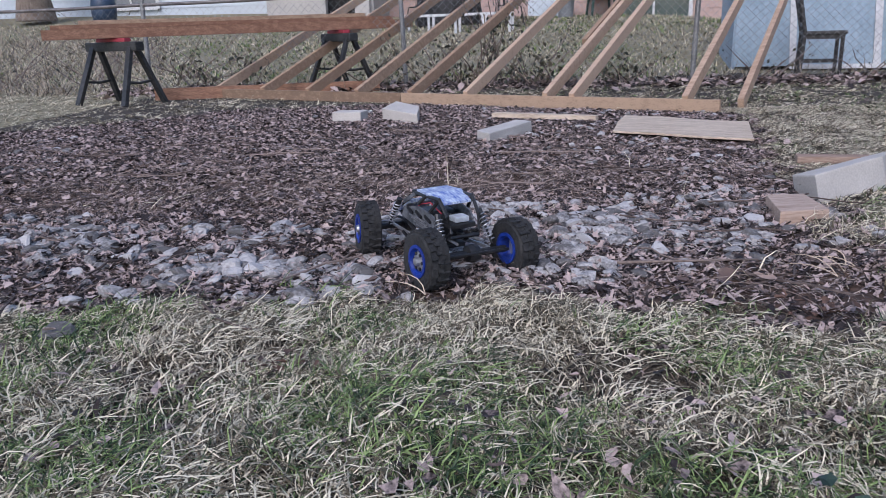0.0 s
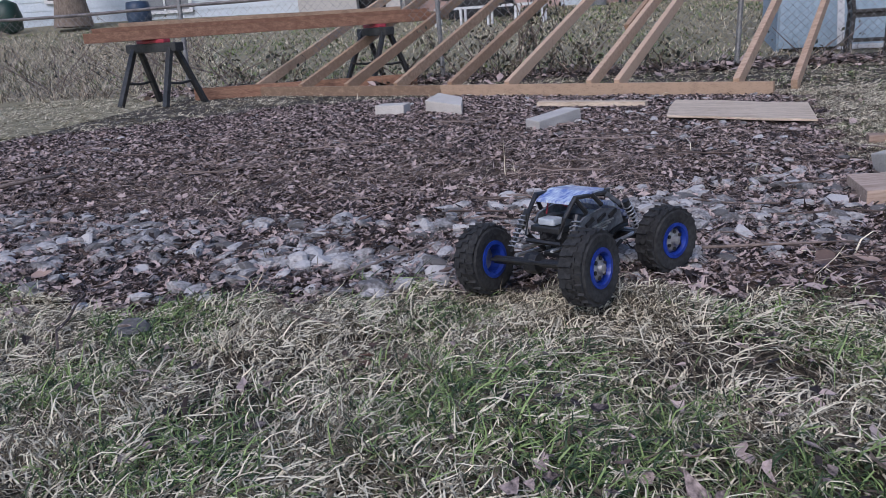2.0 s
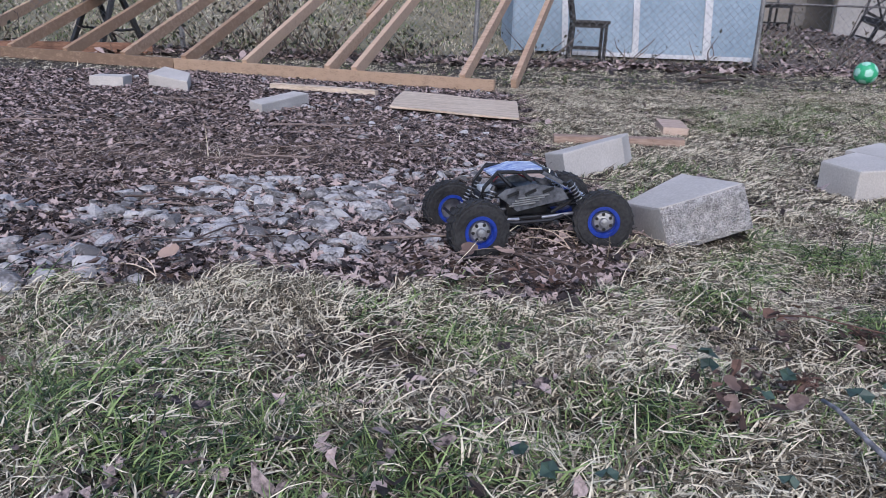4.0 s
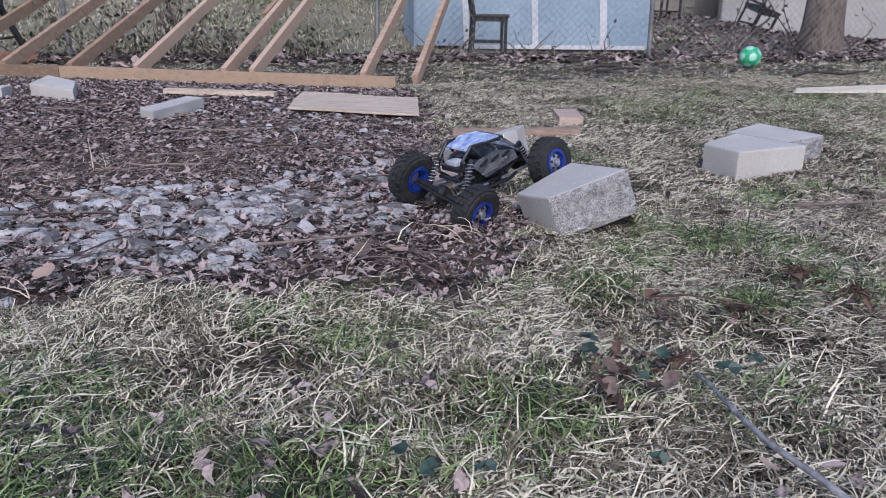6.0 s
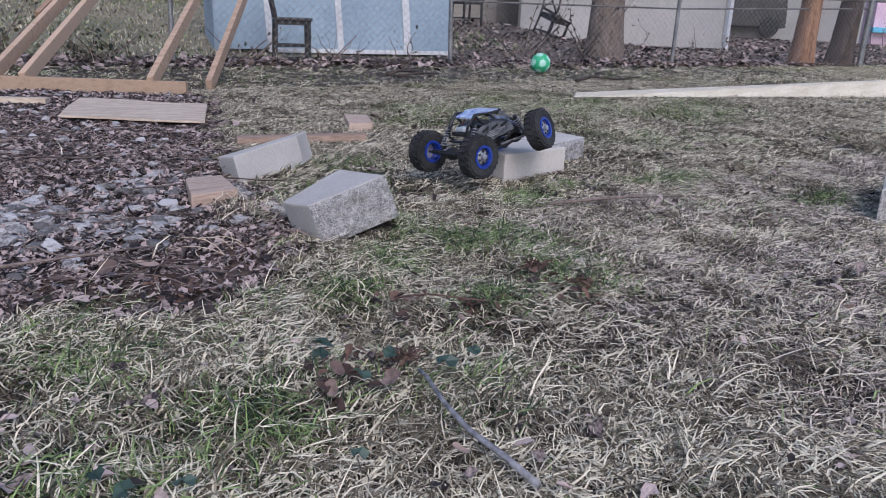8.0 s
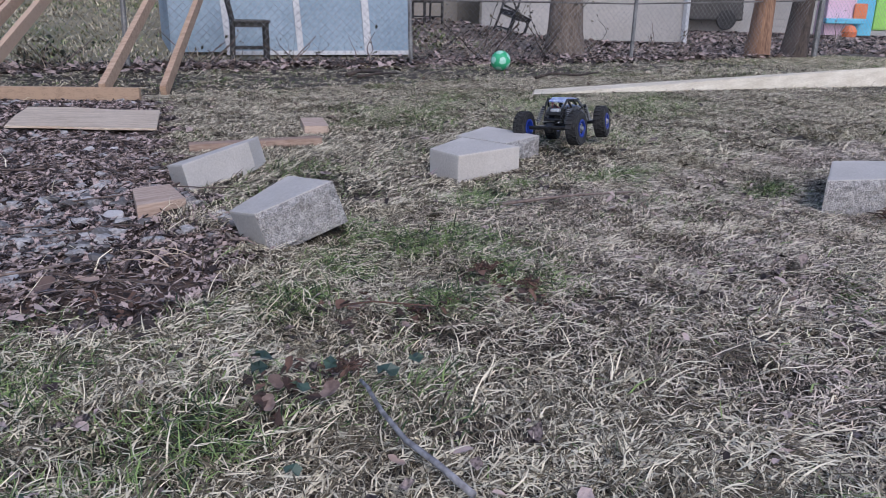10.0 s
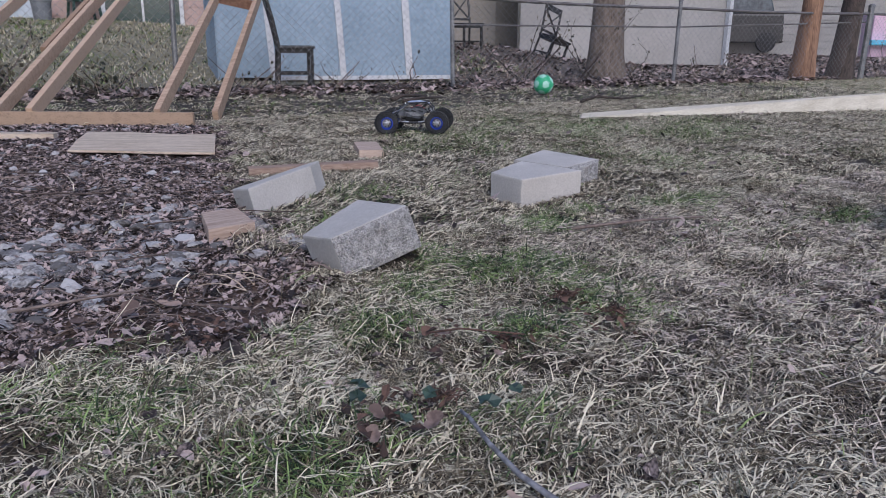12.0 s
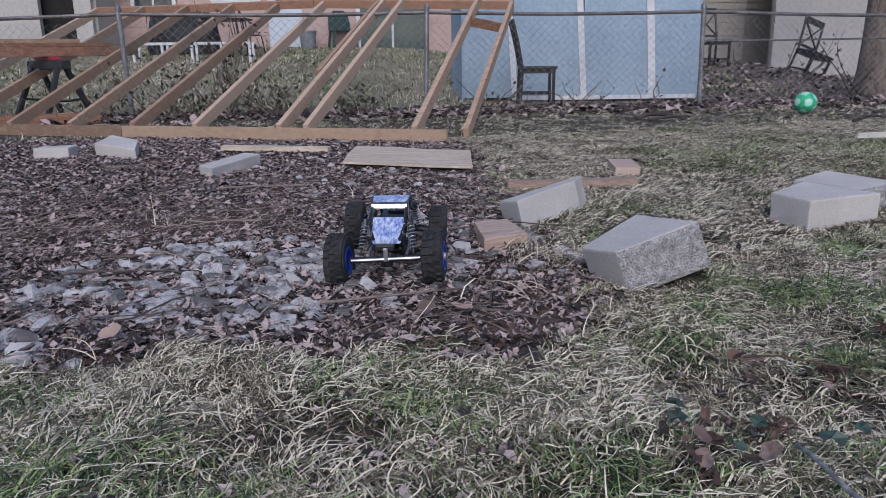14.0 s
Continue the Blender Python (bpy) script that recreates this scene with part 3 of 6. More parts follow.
# ---- beyond the fence ----
def shed():
    s = thing("blue_shed", pose(0, 0, 0), "faded blue panel shed with white battens", "shed")
    a, b = Vector((3.32, 9.0, 0)), Vector((6.13, 8.18, 0))
    d = (b - a).normalized()
    n = Vector((d.y, -d.x, 0))
    depth = Vector((0.35, 1.5, 0))
    base, topz = 0.09, 1.75
    cuts = [(0.0, 0.60), (0.62, 1.46), (1.48, 2.32), (2.34, 2.93)]
    for s0, s1 in cuts:
        p, q = a + d * s0, a + d * s1
        part("panel", Geo().beam(p + Vector((0, 0, (base + topz) / 2)), q + Vector((0, 0, (base + topz) / 2)), 0.04, topz - base), BLUEWALL, s)
    for s0 in (0.15, 0.30, 0.45):
        part("seam", Geo().beam(a + d * s0 - n * -0.024 + Vector((0, 0, base)), a + d * s0 - n * -0.024 + Vector((0, 0, topz)), 0.02, 0.012, n), BLUEWALL, s)
    for s0, wdt in ((0.61, 0.07), (1.47, 0.075), (2.33, 0.09)):
        p = a + d * s0 + n * 0.032
        part("batten", Geo().beam(p + Vector((0, 0, base - 0.03)) + d * 0.03, p + Vector((0, 0, topz)) - d * 0.085, wdt, 0.022, n), WHITE, s, "white peeling batten")
    part("sill", Geo().beam(a + d * 0.62 + n * 0.03 + Vector((0, 0, base - 0.01)), a + d * 2.9 + n * 0.03 + Vector((0, 0, base - 0.01)), 0.03, 0.05), WHITE, s)
    part("side_wall", Geo().beam(a + Vector((0, 0, 0.9)) + depth * 0.02, a + depth + Vector((0, 0, 0.9)), 0.04, 1.7), BLUEWALL, s)
    part("side_wall", Geo().beam(b + Vector((0, 0, 0.9)) + depth * 0.02, b + depth + Vector((0, 0, 0.9)), 0.04, 1.7), BLUEWALL, s)
    part("back_wall", Geo().beam(a + depth + Vector((0, 0, 0.9)), b + depth + Vector((0, 0, 0.9)), 0.04, 1.7), BLUEWALL, s)
    g = Geo()
    c = [a - d * 0.15 + n * 0.15, b + d * 0.15 + n * 0.15, b + d * 0.15 + depth, a - d * 0.15 + depth]
    g.prism([(p.x, p.y) for p in c], topz + 0.004, topz + 0.06)
    part("roof", g, ROOF, s)


shed()


def chair(m, label):
    """Cross-back wooden chair; the seat looks along +y."""
    c = thing("dining_chair", m, label, "chair", "old black chairs by the shed")
    part("seat", Geo().box(-0.21, -0.2, 0.43, 0.21, 0.22, 0.465), BLACKPAINT, c, bevel=0.008)
    part("seat_rail", Geo().box(-0.19, -0.18, 0.385, 0.19, 0.2, 0.429), BLACKPAINT, c)
    for sx in (-1, 1):
        part("front_leg", Geo().beam((sx * 0.18, 0.18, 0), (sx * 0.18, 0.18, 0.429), 0.036, 0.036, (0, 1, 0)), BLACKPAINT, c, bevel=0.004)
        part("back_post", Geo().tube([(sx * 0.18, -0.2, 0), (sx * 0.18, -0.18, 0.45), (sx * 0.19, -0.24, 0.75), (sx * 0.19, -0.30, 0.98)], 0.02, 6), BLACKPAINT, c)
        part("stretcher", Geo().beam((sx * 0.18, -0.19, 0.16), (sx * 0.18, 0.18, 0.16), 0.022, 0.025), BLACKPAINT, c)
        part("cross_bar", Geo().beam((sx * 0.17, -0.19, 0.54), (-sx * 0.17, -0.275, 0.89), 0.014, 0.03, (0, 1, 0.25)), BLACKPAINT, c)
    part("stretcher", Geo().beam((-0.17, 0.0, 0.16), (0.17, 0.0, 0.16), 0.022, 0.025), BLACKPAINT, c)
    part("back_rail", Geo().beam((-0.19, -0.285, 0.93), (0.19, -0.285, 0.93), 0.025, 0.10, (0, -0.25, 1)), BLACKPAINT, c, bevel=0.006)
    part("back_rail", Geo().beam((-0.18, -0.19, 0.53), (0.18, -0.19, 0.53), 0.022, 0.04), BLACKPAINT, c)
    return c


chair(pose(3.93, 8.17, 0.01, 0, 0, -108), "weathered black wooden chair standing before the blue shed")
chair(pose(8.28, 10.80, float(height(np.array(8.28), np.array(10.80))) - 0.06, 0, 0, 178), "black wooden cross-back chair with a round-edged seat by the shed")
chair(pose(9.36, 9.95, float(height(np.array(9.36), np.array(9.95))) - 0.10, -8, -18, 182), "tilted black wooden cross-back chair sunk in weeds")


def trunk(name, x, y, z, r, h, material, label, category, lean=(0, 0), ivy=0):
    t = thing(name, pose(x, y, z), label, category)
    g = Geo()
    n, rows = 18, 14
    vs = []
    for j in range(rows + 1):
        k = j / rows
        rr = r * (1 + 0.45 * math.exp(-k * 14) - 0.2 * k)
        for i in range(n):
            a = 2 * math.pi * i / n
            w = rr * (1 + 0.07 * noise.noise(Vector((math.cos(a) * 2, math.sin(a) * 2, k * 6 + x))))
            vs.append((lean[0] * k + w * math.cos(a), lean[1] * k + w * math.sin(a), k * h - 0.1))
    g.add(vs, [(j * n + i, j * n + (i + 1) % n, (j + 1) * n + (i + 1) % n, (j + 1) * n + i) for j in range(rows) for i in range(n)])
    part("trunk", g, material, t, smooth=True)
    return t


tree = trunk("tree", 8.42, 7.62, 0.05, 0.215, 6.0, BARK, "grey-brown tree trunk with creeper stems at its foot", "tree", (0.15, 0.2))
for k in range(7):
    a = 0.9 * k
    p = [(0.2 * math.cos(a), 0.2 * math.sin(a), 4.6 + 0.2 * k)]
    for j in range(5):
        q = p[-1]
        p.append((q[0] + 0.5 * math.cos(a + 0.2 * j), q[1] + 0.5 * math.sin(a + 0.2 * j), q[2] + 0.45))
    part("limb", Geo().tube(p, [0.07, 0.055, 0.045, 0.03, 0.02, 0.01], 6), BARK, tree)
trunk("utility_pole", 11.43, 6.46, 0.0, 0.14, 7.0, POLEWOOD, "stripped red-brown wooden utility pole by the fence", "utility pole", (0.35, 0.0))
trunk("dark_post", 12.28, 6.36, 0.0, 0.16, 5.5, DARKBARK, "dark tarred wooden post beside the fence", "post", (0.75, 0.0))
trunk("yard_tree", -10.6, 19.5, 1.3, 0.34, 8.0, BARK, "thick bare tree trunk before the pale house", "tree", (0.2, 0))


def siding(parent, p, q, z0, z1, step, material, thick=0.05):
    """Overlapping horizontal boards from p to q."""
    d = (q - p).normalized()
    n = Vector((d.y, -d.x, 0))
    z = z0
    while z < z1 - 0.01:
        h = min(step, z1 - z)
        lo, hi = n * 0.022, n * 0.006
        vs = [p + lo + Vector((0, 0, z)), q + lo + Vector((0, 0, z)), q + hi + Vector((0, 0, z + h)), p + hi + Vector((0, 0, z + h)),
              p - n * thick + Vector((0, 0, z)), q - n * thick + Vector((0, 0, z)), q - n * thick + Vector((0, 0, z + h)), p - n * thick + Vector((0, 0, z + h))]
        part("siding_board", Geo().add(vs, [(0, 1, 2, 3), (5, 4, 7, 6), (0, 4, 5, 1), (3, 2, 6, 7), (0, 3, 7, 4), (1, 5, 6, 2)]), material, parent)
        z += step


def window(parent, c, d, w, h, label="", glass=GLASS, name="window"):
    """A framed pane on a wall: c its centre, d along the wall."""
    n = Vector((d.y, -d.x, 0))
    o = n * 0.05
    win = part(name, Geo().beam(c - d * w / 2 + o, c + d * w / 2 + o, 0.03, h), glass, parent, label)
    for s in (-1, 1):
        part("window_frame", Geo().beam(c + d * s * (w / 2 + 0.04) + o * 1.5 - Vector((0, 0, h / 2 + 0.08)), c + d * s * (w / 2 + 0.04) + o * 1.5 + Vector((0, 0, h / 2 + 0.08)), 0.09, 0.05, n), WHITE, win)
        part("window_frame", Geo().beam(c - d * w / 2 + o * 1.5 + Vector((0, 0, s * (h / 2 + 0.04))), c + d * w / 2 + o * 1.5 + Vector((0, 0, s * (h / 2 + 0.04))), 0.05, 0.08), WHITE, win)
    part("window_frame", Geo().beam(c + o * 1.6 - Vector((0, 0, h / 2)), c + o * 1.6 + Vector((0, 0, h / 2)), 0.05, 0.04, n), WHITE, win)
    return win


def pink_house():
    h = thing("pink_house", pose(0, 0, 0), "single-storey pink clapboard house with white doors", "house")
    a, b = Vector((-1.95, 20.15, 0)), Vector((7.1, 17.35, 0))
    d = (b - a).normalized()
    n = Vector((d.y, -d.x, 0))
    siding(h, a, b, 0.5, 3.3, 0.23, PINK)
    up = lambda s, z: a + d * s + Vector((0, 0, z))
    window(h, up(1.25, 2.35), d, 0.9, 0.95)
    window(h, up(3.2, 2.45), d, 1.0, 0.9)
    door = part("door", Geo().beam(up(3.95, 1.78) + n * 0.05, up(4.75, 1.78) + n * 0.05, 0.05, 2.0), SKYBLUE, h, "pale blue door with a small pane")
    part("door_pane", Geo().beam(up(4.15, 2.2) + n * 0.08, up(4.55, 2.2) + n * 0.08, 0.02, 0.6), GLASS, door)
    window(h, up(6.9, 1.80), d, 1.55, 2.0, "wide glazed sliding door", TEALGLASS, "sliding_door")
    part("side_wall", Geo().beam(b + Vector((0, 0, 1.9)), b + Vector((2.4, 7.8, 1.9)), 0.1, 2.8), PINK, h)
    part("side_wall", Geo().beam(a + Vector((0, 0, 1.9)), a + Vector((2.4, 7.8, 1.9)), 0.1, 2.8), PINK, h)
    g = Geo()
    m1, m2 = (a + b) / 2 + Vector((1.2, 3.9, 0)), d * 5.2
    r0, r1 = m1 - m2 + Vector((0, 0, 5.2)), m1 + m2 + Vector((0, 0, 5.2))
    e = [a - d * 0.4 + n * 0.5, b + d * 0.4 + n * 0.5, b + d * 0.4 + Vector((2.4, 8.2, 0)), a - d * 0.4 + Vector((2.4, 8.2, 0))]
    vs = [p + Vector((0, 0, z)) for z in (3.28, 3.4) for p in e] + [r0, r1]
    g.add(vs, [(3, 2, 1, 0), (0, 1, 5, 4), (1, 2, 6, 5), (2, 3, 7, 6), (3, 0, 4, 7), (4, 5, 9, 8), (6, 7, 8, 9), (5, 6, 9), (7, 4, 8)])
    part("roof", g, ROOF, h)


pink_house()


def garage():
    h = thing("beige_garage", pose(0, 0, 0), "plain beige garage wall beyond the trees", "garage")
    a, b = Vector((10.35, 11.85, 0)), Vector((13.42, 9.32, 0))
    back = Vector((3.6, 4.4, 0))
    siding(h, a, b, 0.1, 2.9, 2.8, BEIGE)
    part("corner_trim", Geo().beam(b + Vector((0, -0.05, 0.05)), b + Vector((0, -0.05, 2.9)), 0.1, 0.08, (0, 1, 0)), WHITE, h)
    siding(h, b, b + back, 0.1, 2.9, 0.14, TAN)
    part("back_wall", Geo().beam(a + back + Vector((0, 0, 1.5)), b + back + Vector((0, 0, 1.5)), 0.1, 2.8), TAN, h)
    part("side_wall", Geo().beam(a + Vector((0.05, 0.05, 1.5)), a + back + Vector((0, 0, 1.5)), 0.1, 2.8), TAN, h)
    g = Geo().prism([(p.x, p.y) for p in (a - Vector((0.3, 0.2, 0)), b + Vector((0.1, -0.4, 0)), b + back + Vector((0.4, 0.2, 0)), a + back)], 2.905, 3.7, None, 0.3)
    part("roof", g, ROOF, h)


garage()


def tan_house():
    h = thing("tan_house", pose(0, 0, 0), "tan clapboard house with a white window", "house")
    a, c, b = Vector((8.6, 14.4, 0)), Vector((11.0, 13.5, 0)), Vector((13.4, 14.0, 0))
    siding(h, a, c, 0.2, 3.0, 0.13, TAN)
    siding(h, c, b, 0.2, 3.0, 0.13, TAN)
    d = (c - a).normalized()
    window(h, a + d * 1.05 + Vector((0, 0, 1.95)), d, 0.8, 1.1, "", WHITE)
    part("back_wall", Geo().beam(a + Vector((0, 0, 1.6)), b + Vector((0.5, 3, 1.6)), 0.1, 2.8), TAN, h)
    part("roof", Geo().prism([(8.2, 14.0), (11.0, 13.0), (13.8, 13.6), (13.5, 17), (9.0, 17.5)], 3.01, 3.9, None, 0.4), ROOF, h)


tan_house()


def left_house():
    h = thing("pale_blue_house", pose(0, 0, 0), "long pale blue clapboard house across the weeds", "house")
    a, b = Vector((-19.0, 20.6, 0)), Vector((-3.0, 21.6, 0))
    d = (b - a).normalized()
    siding(h, a, b, 1.0, 4.2, 0.24, SKYBLUE)
    up = lambda s, z: a + d * s + Vector((0, 0, z))
    window(h, up(7.25, 2.2), d, 0.5, 0.45)
    window(h, up(10.2, 2.0), d, 1.35, 0.95, "pale screened window", GREYPL)
    window(h, up(14.3, 2.0), d, 0.55, 0.7)
    part("side_wall", Geo().beam(b + Vector((0, 0, 2.6)), b + Vector((-0.6, 8, 2.6)), 0.1, 3.2), SKYBLUE, h)
    part("side_wall", Geo().beam(a + Vector((0, 0, 2.6)), a + Vector((-0.6, 8, 2.6)), 0.1, 3.2), SKYBLUE, h)
    part("roof", Geo().prism([(-19.6, 20.0), (-2.5, 21.0), (-3.1, 30), (-20.1, 29)], 4.21, 6.2, None, 0.45), ROOF, h)


left_house()


def outbuilding():
    h = thing("open_shed", pose(0, 0, 0), "grey block shed, its doorway backed by a shade-black panel", "shed")
    a, b = Vector((-4.6, 19.3, 0)), Vector((-2.0, 18.7, 0))
    d = (b - a).normalized()
    part("wall", Geo().beam(a + Vector((0, 0, 1.9)), a + d * 1.55 + Vector((0, 0, 1.9)), 0.15, 2.6), BEIGE, h)
    part("wall", Geo().beam(a + d * 2.3 + Vector((0, 0, 1.9)), b + Vector((0, 0, 1.9)), 0.15, 2.6), BEIGE, h)
    # solid black panel behind the gap paints the interior's darkness
    part("doorway", Geo().beam(a + d * 1.55 + Vector((0, 0.3, 1.9)), a + d * 2.3 + Vector((0, 0.3, 1.9)), 0.1, 2.6), INTERIOR_SHADE, h)
    part("side_wall", Geo().beam(b + Vector((0, 0.1, 1.9)), b + Vector((0.4, 2, 1.9)), 0.15, 2.6), BEIGE, h)
    part("side_wall", Geo().beam(a + Vector((0, 0.1, 1.9)), a + Vector((0.4, 2, 1.9)), 0.15, 2.6), BEIGE, h)
    part("roof", Geo().prism([(-5, 19), (-1.8, 18.3), (-1.4, 21), (-4.4, 21.6)], 3.21, 3.4), ROOF, h)


outbuilding()


# ---- clutter by the houses ----
def playhouse():
    p = thing("toy_playhouse", pose(16.0, 7.2, 0.28, 0, 0, -39), "bright plastic toy playhouse in blue pink and green", "playhouse")
    part("wall", Geo().box(-0.6, 0, 0, -0.05, 0.5, 0.8), TOYPINK, p, bevel=0.02)
    part("wall", Geo().box(-0.05, 0.02, 0, 0.32, 0.5, 0.75), TOYBLUE, p, bevel=0.02)
    part("slide", Geo().box(0.32, 0.0, 0.1, 0.62, 0.4, 0.85), TOYGREEN, p, bevel=0.06)
    part("counter", Geo().box(-0.65, -0.15, 0.22, 0.1, -0.01, 0.32), TOYBLUE, p, bevel=0.02)
    part("door", Geo().box(-0.1, -0.05, 0.3, 0.15, -0.002, 0.6), TOYORANGE, p, bevel=0.03)
    part("seat", Geo().lathe([(0.12, 0), (0.14, 0.1), (0.08, 0.2), (0.01, 0.22)], 12, pose(-0.25, -0.3, -0.02)), TOYORANGE, p)


playhouse()


def far_house():
    h = thing("grey_house", pose(0, 0, 0), "distant grey clapboard house with a white window", "house")
    a, b = Vector((21.0, 16.6, 0)), Vector((27.0, 3.0, 0))
    siding(h, a, b, 0.15, 3.2, 0.2, BEIGE)
    d = (b - a).normalized()
    window(h, a + d * 6.6 + Vector((0, 0, 1.45)), d, 0.9, 1.1)
    window(h, a + d * 2.2 + Vector((0, 0, 1.45)), d, 0.9, 1.1)
    part("roof", Geo().prism([(20.6, 16.6), (26.6, 2.6), (33.0, 5.6), (27.0, 19.4)], 3.21, 4.6, None, 0.4), ROOF, h)


far_house()


def clutter():
    b = thing("bucket", pose(2.62, 18.2, float(height(np.array(2.62), np.array(18.2)))), "grey plastic bucket by the house wall", "bucket")
    part("body", Geo().lathe([(0.17, 0), (0.2, 0.36), (0.215, 0.37), (0.215, 0.4), (0.19, 0.4), (0.16, 0.03), (0.01, 0.03)], 18), GREYPL, b)
    part("handle", Geo().tube([(-0.2, 0, 0.38), (-0.14, 0.1, 0.5), (0, 0.14, 0.53), (0.14, 0.1, 0.5), (0.2, 0, 0.38)], 0.008, 5), SILVER, b)
    c = thing("garden_chair", pose(3.42, 18.1, float(height(np.array(3.42), np.array(18.1))), 0, 0, 5), "dark green moulded plastic garden chair", "chair")
    part("seat", Geo().box(-0.26, -0.25, 0.38, 0.26, 0.25, 0.42), GREENPL, c, bevel=0.015)
    part("backrest", Geo().prism([(-0.27, 0), (0.27, 0), (0.25, 0.35), (0.12, 0.47), (-0.12, 0.47), (-0.25, 0.35)], 0, 0.03, pose(0, 0.27, 0.4, 80, 0, 0)), GREENPL, c)
    for sx in (-1, 1):
        for sy in (-1, 1):
            part("leg", Geo().beam((sx * 0.24, sy * 0.22, 0.38), (sx * 0.28, sy * 0.26, 0), 0.05, 0.05, (0, 1, 0)), GREENPL, c)
    h0 = lambda x, y: float(height(np.array(float(x)), np.array(float(y))))
    w = thing("white_bench", pose(0.05, 15.3, h0(0.05, 15.3), 0, 0, -14), "low white painted bench frame on the lawn", "bench")
    part("top_bar", Geo().beam((-1.1, 0, 0.36), (1.1, 0, 0.36), 0.06, 0.04), WHITE, w)
    part("top_bar", Geo().beam((-1.1, 0.35, 0.36), (1.1, 0.35, 0.36), 0.06, 0.04), WHITE, w)
    for x in (-1.08, -0.55, 0, 0.55, 1.08):
        for y in (0, 0.35):
            part("leg", Geo().beam((x, y, 0), (x, y, 0.34), 0.045, 0.045, (0, 1, 0)), WHITE, w)
    for k, (x, y) in enumerate(((-0.7, 16.6), (0.25, 16.4), (1.15, 16.1))):
        g = thing("patio_chair", pose(x, y, h0(x, y), 0, 0, 40 * k - 30), "dark wrought-iron patio chair among clutter", "chair", "dark patio chairs by the pink house")
        part("seat", Geo().lathe([(0.02, 0.42), (0.24, 0.43), (0.25, 0.45), (0.02, 0.46)], 12), BLACKPAINT, g)
        part("back_frame", Geo().tube([(-0.24, 0.2, 0.44), (-0.26, 0.26, 0.8), (-0.1, 0.3, 0.95), (0.1, 0.3, 0.95), (0.26, 0.26, 0.8), (0.24, 0.2, 0.44)], 0.016, 6), BLACKPAINT, g)
        for q in (-0.13, 0.0, 0.13):
            part("back_bar", Geo().tube([(q, 0.22, 0.45), (q, 0.3, 0.93)], 0.012, 5), BLACKPAINT, g)
        for sx in (-1, 1):
            for sy in (-1, 1):
                part("leg", Geo().tube([(sx * 0.18, sy * 0.18, 0.43), (sx * 0.24, sy * 0.24, 0)], 0.014, 5), BLACKPAINT, g)
    g = thing("covered_grill", pose(-0.1, 17.3, h0(-0.1, 17.3), 0, 0, 10), "grill under a wrinkled black cover", "grill")
    part("cover", Geo().prism([(-0.75, -0.3), (0.75, -0.3), (0.75, 0.3), (-0.75, 0.3)], 0, 0.85, None, 0.18), BLACKPAINT, g, bevel=0.05, rough=0.02, cuts=3)
    g = thing("patio_table", pose(0.75, 16.9, h0(0.75, 16.9)), "dark round patio table with clutter on it", "table")
    part("tabletop", Geo().lathe([(0.02, 0.70), (0.55, 0.70), (0.56, 0.73), (0.02, 0.74)], 18), BLACKPAINT, g)
    for k in range(4):
        part("leg", Geo().tube([(0.4 * math.cos(1.57 * k + 0.5), 0.4 * math.sin(1.57 * k + 0.5), 0.7), (0.5 * math.cos(1.57 * k + 0.5), 0.5 * math.sin(1.57 * k + 0.5), 0)], 0.018, 5), BLACKPAINT, g)
    r = thing("rain_barrel", pose(-8.7, 19.2, h0(-8.7, 19.2)), "dark blue plastic barrel by the pale house", "barrel")
    part("body", Geo().lathe([(0.26, 0), (0.30, 0.25), (0.30, 0.45), (0.27, 0.62), (0.15, 0.64), (0.01, 0.65)], 16), BARRELBLUE, r, smooth=True)
    for x in (-12.3, -13.6):
        v = thing("garden_chair", pose(x, 19.5, h0(x, 19.5), 0, 0, 0), "dark green garden chair by the pale house", "chair")
        part("backrest", Geo().lathe([(0.05, 0), (0.3, 0.1), (0.33, 0.45), (0.25, 0.75), (0.05, 0.85)], 12), GREENPL, v, smooth=True)
    t = thing("parked_van", pose(21.6, 15.2, 0.20, 0, 0, -38), "black van parked beside the garage", "van")
    part("body", Geo().prism([(-1.6, -0.8), (1.6, -0.8), (1.6, 0.8), (-1.6, 0.8)], 0.28, 1.15, None, 0.03), BLACKPAINT, t, bevel=0.06)
    part("cabin", Geo().prism([(-1.3, -0.74), (1.2, -0.74), (1.2, 0.74), (-1.3, 0.74)], 1.152, 1.8, None, 0.14), GLASS, t, bevel=0.05)
    for x in (-1.0, 1.0):
        for y in (-0.84, 0.66):
            part("wheel", Geo().lathe([(0.1, 0), (0.29, 0.02), (0.31, 0.08), (0.29, 0.15), (0.1, 0.16)], 18, pose(x, y, 0.31, -90, 0, 0)), TYRE, t)


clutter()


